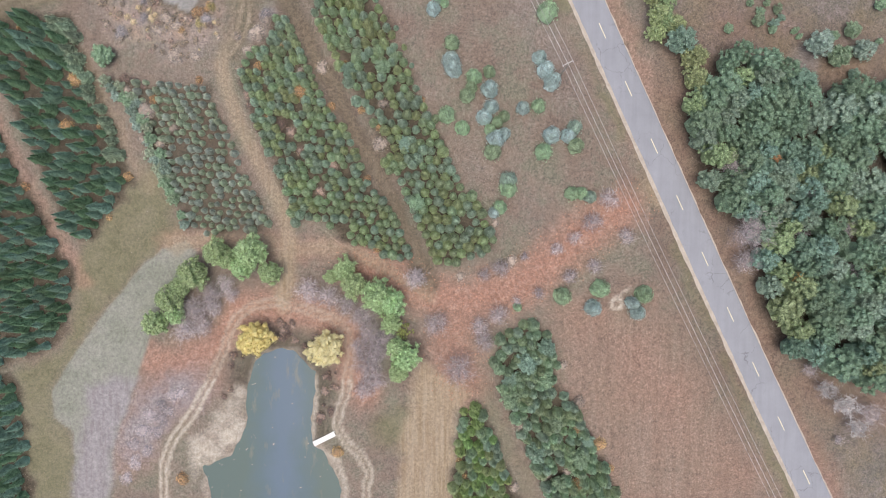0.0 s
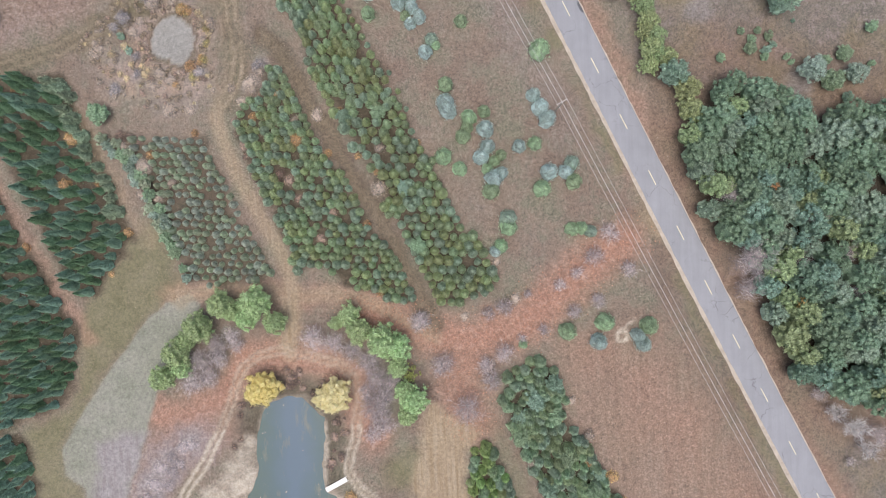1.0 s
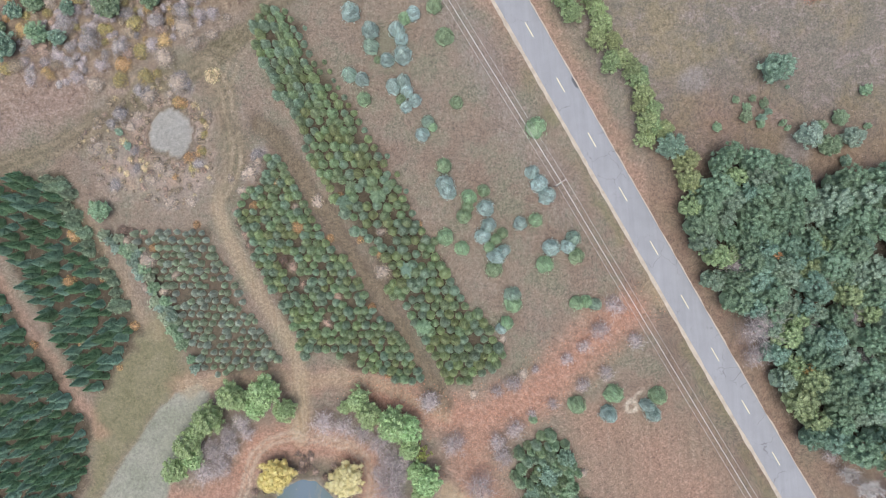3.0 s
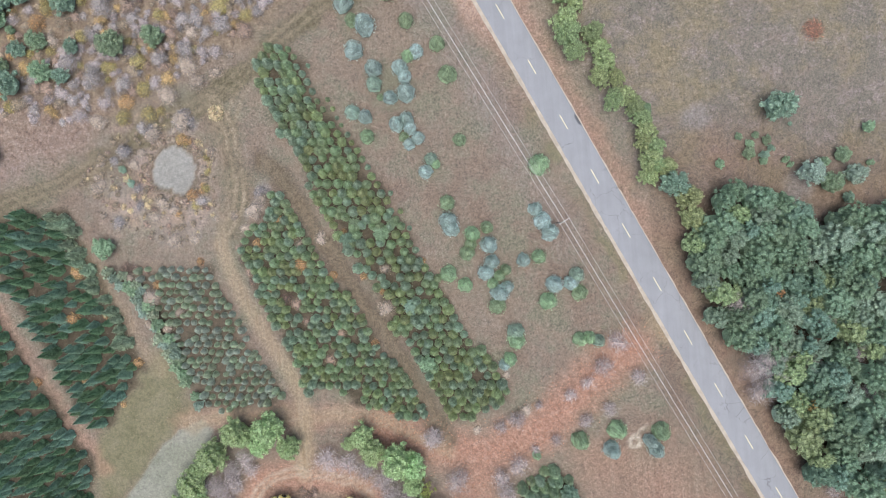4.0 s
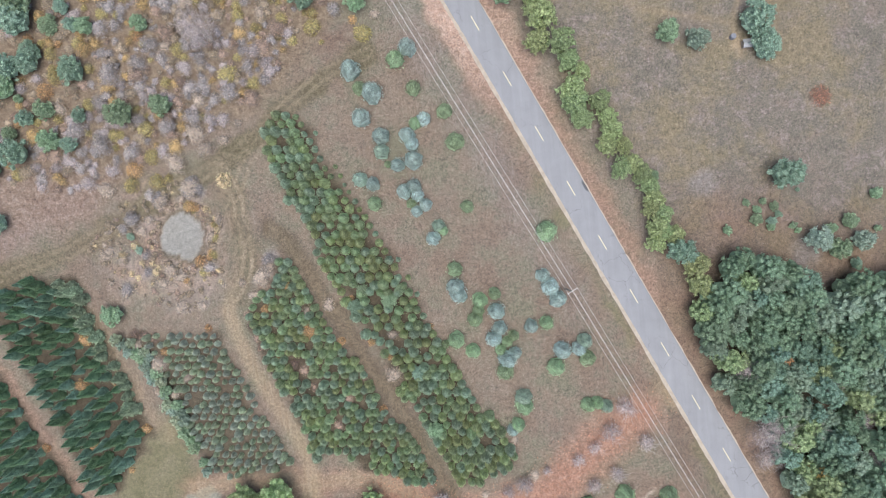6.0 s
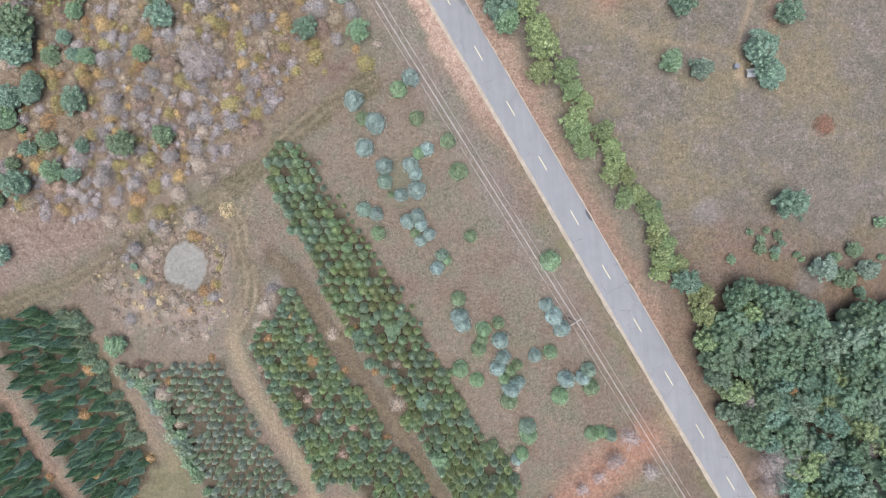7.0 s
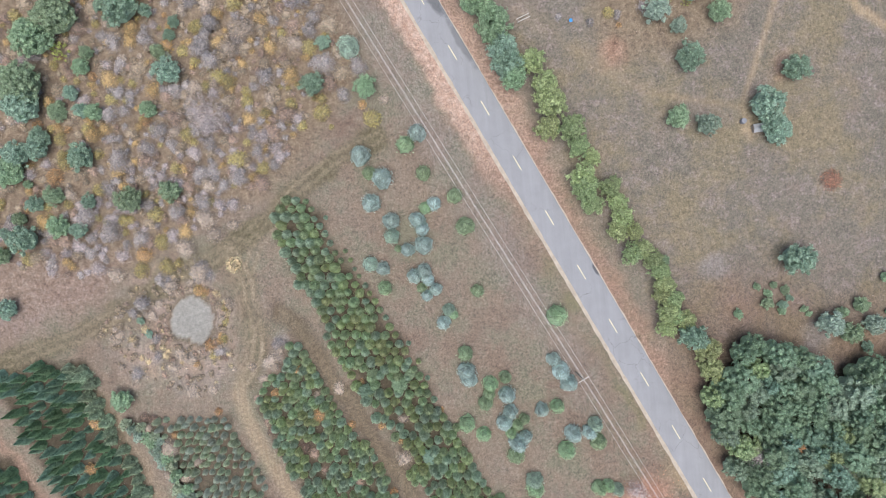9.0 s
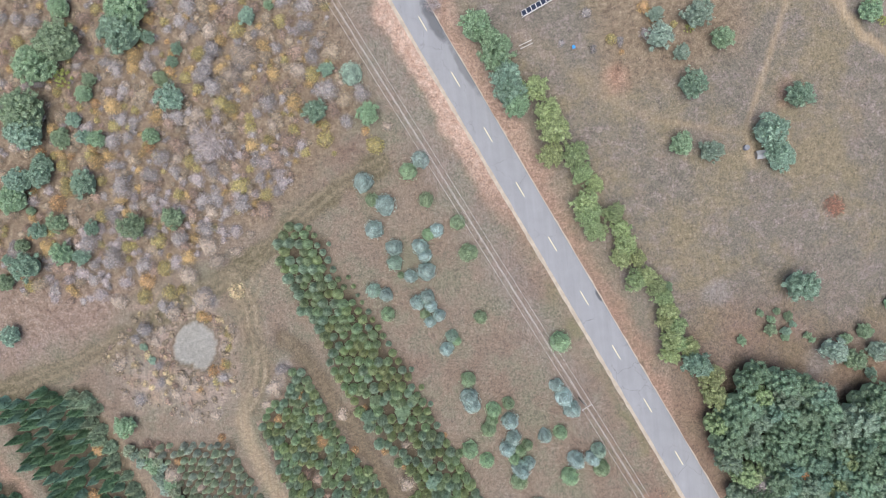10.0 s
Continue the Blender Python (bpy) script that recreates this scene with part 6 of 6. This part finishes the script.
OFFS = [(-0.95, 6.85), (-0.12, 7.05), (0.12, 6.3), (0.95, 6.85)]
for s in spots:
    pole = new("utility_pole")
    pole.matrix_basis = Matrix.Translation(s)
    bm = bmesh.new()
    tube(bm, [(0, 0, -0.5), (0, 0, 3), (0, 0, 5), (0, 0, POLE_H)], [0.17, 0.155, 0.13, 0.11], 10)
    part("pole", bm, MAT_POLE, pole)
    bm = bmesh.new()
    rot = Matrix.Rotation(math.atan2(side.y, side.x), 4, 'Z')
    box(bm, -1.1, 0.10, 6.52, 1.1, 0.24, 6.66, 0.015, rot)
    arm = part("crossarm", bm, MAT_ARM, pole, "bleached wooden crossarm")
    for o, h in OFFS:
        bm = bmesh.new()
        c = side * o
        tube(bm, [(c.x, c.y, h - 0.28), (c.x, c.y, h - 0.16), (c.x, c.y, h - 0.1), (c.x, c.y, h)], [0.02, 0.07, 0.06, 0.03], 8)
        part("insulator", bm, MAT_PORCELAIN, pole)
    tagged(pole, "weathered wooden utility pole with a pale crossarm", "utility pole", "poles of the power line")
for o, h in OFFS:
    bm = bmesh.new()
    pts = []
    for a, c in zip(spots, spots[1:]):
        for q in range(12):
            g = q / 12
            p_ = a.lerp(c, g) + side * o
            p_.z += h - 1.1 * 4 * g * (1 - g)
            pts.append(p_)
    tube(bm, pts, [0.017 if h > 6.5 else 0.024] * len(pts), 5)
    wire = part("power_cable", bm, MAT_WIRE, None)
    tagged(wire, "pale aluminium overhead cable strung between poles", "cable", "cables of the power line")

# ---- pond jetty ----
MAT_JETTY = plain("white_decking", (0.78, 0.77, 0.74), 0.7, 0, 0.08, 6)
a, c = Vector((*DOCK[0], 0)), Vector((*DOCK[1], 0))
d = (c - a).normalized()
jetty = new("jetty")
jetty.matrix_basis = Matrix.LocRotScale(Vector((a.x, a.y, WATER + 0.8)), Euler((0, 0, math.atan2(d.y, d.x))), None)
length = (c - a).length
plank = None
for k in range(int(length / 0.2)):
    if plank is None:
        bm = bmesh.new()
        box(bm, 0.005, -0.5, 0.0, 0.193, 0.5, 0.04, 0.006)
        plank = part("plank", bm, MAT_JETTY, jetty)
    else:
        o = new("plank", plank.data)
        o.parent = jetty
        o.location = (k * 0.2, 0.01 * R.normal(), 0)
for y0 in (-0.46, 0.40):
    bm = bmesh.new()
    box(bm, 0, y0, -0.16, length, y0 + 0.06, -0.003)
    part("joist", bm, MAT_JETTY, jetty)
for x0 in (0.2, length * 0.5):
    for y0 in (-0.42, 0.42):
        bm = bmesh.new()
        tube(bm, [(x0, y0, -2.1), (x0, y0, -0.005)], [0.05, 0.05], 8)
        part("post", bm, MAT_POLE, jetty)
tagged(jetty, "small white plank jetty reaching into the pond", "jetty")

# ---- shed, barrel, panels and odds and ends in the east field ----
MAT_TIN = plain("grey_tin_roof", (0.36, 0.375, 0.40), 0.55, 0.3, 0.15, 3)
MAT_BOARD = plain("weathered_board", (0.3, 0.27, 0.24), 0.9, 0, 0.3, 5)
shed = new("shed")
shed.matrix_basis = Matrix.LocRotScale(Vector((*SHED[0], gz(*SHED[0]))), Euler((0, 0, 0.03)), None)
bm = bmesh.new()
box(bm, -0.95, -0.65, -0.1, 0.95, 0.65, 1.05)
part("wall", bm, MAT_BOARD, shed)
for k, (y0, z0, y1, z1) in enumerate(((-0.8, 1.0, 0.02, 1.32), (0.8, 1.0, -0.02, 1.33))):
    bm = bmesh.new()
    vs = [bm.verts.new(p_) for p_ in ((-1.12, y0, z0), (1.12, y0, z0), (1.12, y1, z1), (-1.12, y1, z1))]
    f = bm.faces.new(vs)
    g_ = bmesh.ops.extrude_face_region(bm, geom=[f])
    bmesh.ops.translate(bm, vec=(0, 0, 0.05), verts=[v for v in g_["geom"] if isinstance(v, bmesh.types.BMVert)])
    bmesh.ops.recalc_face_normals(bm, faces=bm.faces)
    part("roof", bm, MAT_TIN, shed, "pale grey tin roof sheet")
tagged(shed, "tiny board shed with a pale tin roof under pines", "shed")

bm = bmesh.new()
tube(bm, [(0, 0, -0.05), (0, 0, 0.05), (0, 0, 0.45), (0, 0, 0.85), (0, 0, 0.88)], [0.42, 0.5, 0.55, 0.5, 0.44], 16)
o = part("barrel", bm, plain("faded_plastic", (0.22, 0.235, 0.28), 0.6, 0, 0.2, 5), None)
o.location = (*BARREL[0], gz(*BARREL[0]))
tagged(o, "faded grey-blue barrel beside the path", "barrel")

MAT_CELL = plain("solar_cell", (0.03, 0.04, 0.07), 0.2, 0.1, 0.2, 3)
MAT_FRAME = plain("aluminium_frame", (0.7, 0.7, 0.71), 0.4, 0.5, 0.1, 4)
a, c = Vector((*SOLAR[0], 0)), Vector((*SOLAR[1], 0))
d = (c - a).normalized()
array = new("solar_array")
array.matrix_basis = Matrix.LocRotScale(Vector((a.x, a.y, gz(a.x, a.y))), Euler((0, 0, math.atan2(d.y, d.x))), None)
tilt = Matrix.Translation((0, 0, 1.1)) @ Matrix.Rotation(radians(22), 4, 'X')
for k in range(8):
    bm = bmesh.new()
    box(bm, 0.25 + k * 1.02, -0.48, 0.0, 0.25 + k * 1.02 + 0.96, 0.48, 0.035, 0.0, tilt)
    panel = part("panel", bm, MAT_FRAME, array)
    bm = bmesh.new()
    box(bm, 0.25 + k * 1.02 + 0.06, -0.43, 0.03, 0.25 + k * 1.02 + 0.90, 0.43, 0.04, 0.0, tilt)
    part("cell", bm, MAT_CELL, panel, "dark blue-black glass")
for k in range(4):
    bm = bmesh.new()
    tube(bm, [(0.4 + k * 2.5, 0, -0.3), (0.4 + k * 2.5, 0, 1.09)], [0.05, 0.05], 8)
    part("post", bm, MAT_FRAME, array)
bm = bmesh.new()
tube(bm, [(0, -0.55, 0.88), (8.6, -0.55, 0.88)], [0.06, 0.06], 8)
part("rail", bm, MAT_FRAME, array)
tagged(array, "row of dark solar panels in an aluminium rack", "solar panel")

a, c = Vector((*RAILS[0], 0)), Vector((*RAILS[1], 0))
d = (c - a).normalized()
stack = new("timber_rack")
stack.matrix_basis = Matrix.LocRotScale(Vector((a.x, a.y, gz(a.x, a.y))), Euler((0, 0, math.atan2(d.y, d.x))), None)
for y0 in (-0.35, 0.25):
    bm = bmesh.new()
    box(bm, 0, y0, 0.25, (c - a).length, y0 + 0.14, 0.38, 0.01)
    part("beam", bm, MAT_ARM, stack)
for x0 in (0.2, (c - a).length - 0.35):
    bm = bmesh.new()
    box(bm, x0, -0.4, -0.1, x0 + 0.14, 0.44, 0.247, 0.01)
    part("bearer", bm, MAT_BOARD, stack)
tagged(stack, "two bleached timber beams on low bearers in grass", "timber rack")

bm = bmesh.new()
bmesh.ops.create_grid(bm, x_segments=8, y_segments=8, size=0.3)
for v in bm.verts:
    v.co.z = 0.28 * math.exp(-4 * (v.co.x ** 2 + v.co.y ** 2)) + 0.05 * math.sin(9 * v.co.x + 4 * v.co.y) + 0.06
bmesh.ops.solidify(bm, geom=bm.faces[:], thickness=0.02)
o = part("tarpaulin", bm, plain("blue_tarp", (0.05, 0.28, 0.65), 0.4, 0, 0.2, 4), None)
o.location = (*BLUE_TARP[0], gz(*BLUE_TARP[0]))
tagged(o, "crumpled bright blue tarpaulin lying in grass", "tarpaulin")

# brush pile of cut stems between the plantation and the clearing
for k, (x, y) in enumerate([tuple(np.array(BRUSH_PILE[0]) * (1 - g) + np.array(BRUSH_PILE[1]) * g) for g in (0.0, 0.33, 0.66, 1.0)]):
    DARK_SHRUB.plant(x + R.normal() * 0.3, y + R.normal() * 0.3, 1.4, R, "brush pile", 0.5, "low heap of dark cut brushwood in grass")
for x, y in TUFTS + TUFTS_PLANTED:
    TAN_SHRUB.plant(x, y, 1.1 + 0.6 * R.rand(), R, "pale grass clumps", 0.7, "pale tan clump of tall dry grass")

# bare bushes on the pond's banks
for k in range(95):
    i_ = R.randint(len(POND) - 13)
    i_ = (i_ + 20) % len(POND)
    px, py = POND[i_]
    qx, qy = POND[(i_ + 1) % len(POND)]
    g = R.rand()
    nx0, ny0 = qy - py, px - qx
    ln = math.hypot(nx0, ny0) + 1e-6
    off = 1.2 + 4.2 * R.rand()
    x, y = px + (qx - px) * g, py + (qy - py) * g
    sgn = -1 if inside(np.array([x + nx0 / ln]), np.array([y + ny0 / ln]), POND)[0] else 1
    x, y = x + sgn * nx0 / ln * off, y + sgn * ny0 / ln * off
    if inside(np.array([x]), np.array([y]), SHORE)[0] or inside(np.array([x]), np.array([y]), POND)[0] or seg_distance(np.array([x]), np.array([y]), TRACK_POND)[0] < 1.3:
        continue
    if seg_distance(np.array([x]), np.array([y]), DOCK)[0] < 1.4:
        continue
    (DARK_SHRUB if R.rand() < 0.7 else PINK_SHRUB).plant(x, y, 0.5 + 0.8 * R.rand(), R, "bushes on the pond bank", 0.7)

for kind, label in ((LOW_GREY, "further low leafless grey shrubs in the scrub"), (LOW_TAN, "further low dry tan shrubs in the scrub"),
                    (PINK_SHRUB, "further dry pinkish-brown shrubs in the scrub"), (OCHRE_SHRUB, "further ochre autumn shrubs in the scrub"),
                    (YELLOW_SHRUB, "further yellow autumn shrubs in the scrub")):
    kind.join_rest(label, "shrubs")

# ---- grass and fallen leaves, too many to count ----


def scatter(name, count, lo, hi, weight, mats, length, width, lift, rng, label):
    x = lo[0] + (hi[0] - lo[0]) * rng.rand(count)
    y = lo[1] + (hi[1] - lo[1]) * rng.rand(count)
    keep = rng.rand(count) < weight(x, y)
    x, y = x[keep], y[keep]
    p_ = np.stack((x, y, ground_height(x, y) + 0.01), -1)
    d_ = rng.normal(size=(len(x), 3))
    d_[:, 2] = lift * (0.5 + rng.rand(len(x)))
    V = blades(p_, d_, length * (0.6 + 0.8 * rng.rand(len(x))), width * (0.6 + 0.8 * rng.rand(len(x))), rng)
    me = quads_mesh(name, V, mats, rng.randint(0, len(mats), len(V)))
    tagged(new(name, me), label, "grass", kind="stuff")


def open_grass(x, y):
    w = np.ones(x.shape) * (0.35 + 0.9 * value_noise(x, y, 4.0))
    w *= step(3.6, 4.6, seg_distance(x, y, ROAD))
    d_ = seg_distance(x, y, POND, True)
    w *= np.where(inside(x, y, POND), 0, step(0.5, 2.0, d_))
    w *= 1 - 0.85 * area(x, y, PALE_FIELD, 0.5)
    w *= 1 - 0.6 * area(x, y, LAWN_WEST, 0.5)
    w *= 1 - 0.9 * most(stroke(x, y, TRACK_MIDDLE, 1.3, 0.4), stroke(x, y, TRACK_WEST, 1.2, 0.4), stroke(x, y, TRACK_LINK, 1.3, 0.4),
                        stroke(x, y, AISLE_D, 1.6, 0.4), area(x, y, SHORE, 0.5), stroke(x, y, RUST_BELT, 4.0, 2.0))
    return w * step(3.9, 4.6, np.hypot(x - PIT[0][0], y - PIT[0][1]))


MAT_GRASS = [foliage("dry_grass_tan", (0.34, 0.295, 0.245), 0.25, 0.8, 0.5),
             foliage("dry_grass_brown", (0.26, 0.215, 0.175), 0.25, 0.8, 0.5)]
scatter("dry_grass", 60000, (-100, -60), (95, 122), open_grass, MAT_GRASS, 0.26, 0.075, 0.5, R, "tufts of tan and brown dry grass")
scatter("fallen_leaves", 24000, (-45, -32), (48, 18),
        lambda x, y: most(stroke(x, y, RUST_BELT, 4.0, 3.8), 0.8 * stroke(x, y, RUST_SOUTH, 4.2, 3.8), 0.5 * stroke(x, y, RUST_POND, 2.4, 2.4)),
        [foliage("rust_litter", (0.42, 0.22, 0.14))], 0.28, 0.16, 0.15, R, "rust-orange fallen leaves")


def afloat(x, y):
    d_ = seg_distance(x, y, POND, True)
    return np.where(inside(x, y, POND) & (d_ > 0.3), (0.25 + 0.75 * step(-34, -42, y)) * (0.2 + 0.8 * step(4, 0.5, d_)), 0)


x = -48 + 29 * R.rand(900)
y = -64 + 44 * R.rand(900)
keep = R.rand(900) < 0.45 * afloat(x, y)
x, y = x[keep], y[keep]
a = R.rand(len(x)) * 6.283
V = blades(np.stack((x, y, np.full(len(x), WATER + 0.03)), -1), np.stack((np.cos(a), np.sin(a), np.full(len(x), 0.02)), -1), 0.12 + 0.25 * R.rand(len(x)) ** 2, 0.10 + 0.12 * R.rand(len(x)), R)
V[:, :, 2] = WATER + 0.012
tagged(new("floating_leaves", quads_mesh("floating_leaves", V, [MAT_TAN])), "pale leaves and weed afloat on the pond", "leaves", kind="stuff")
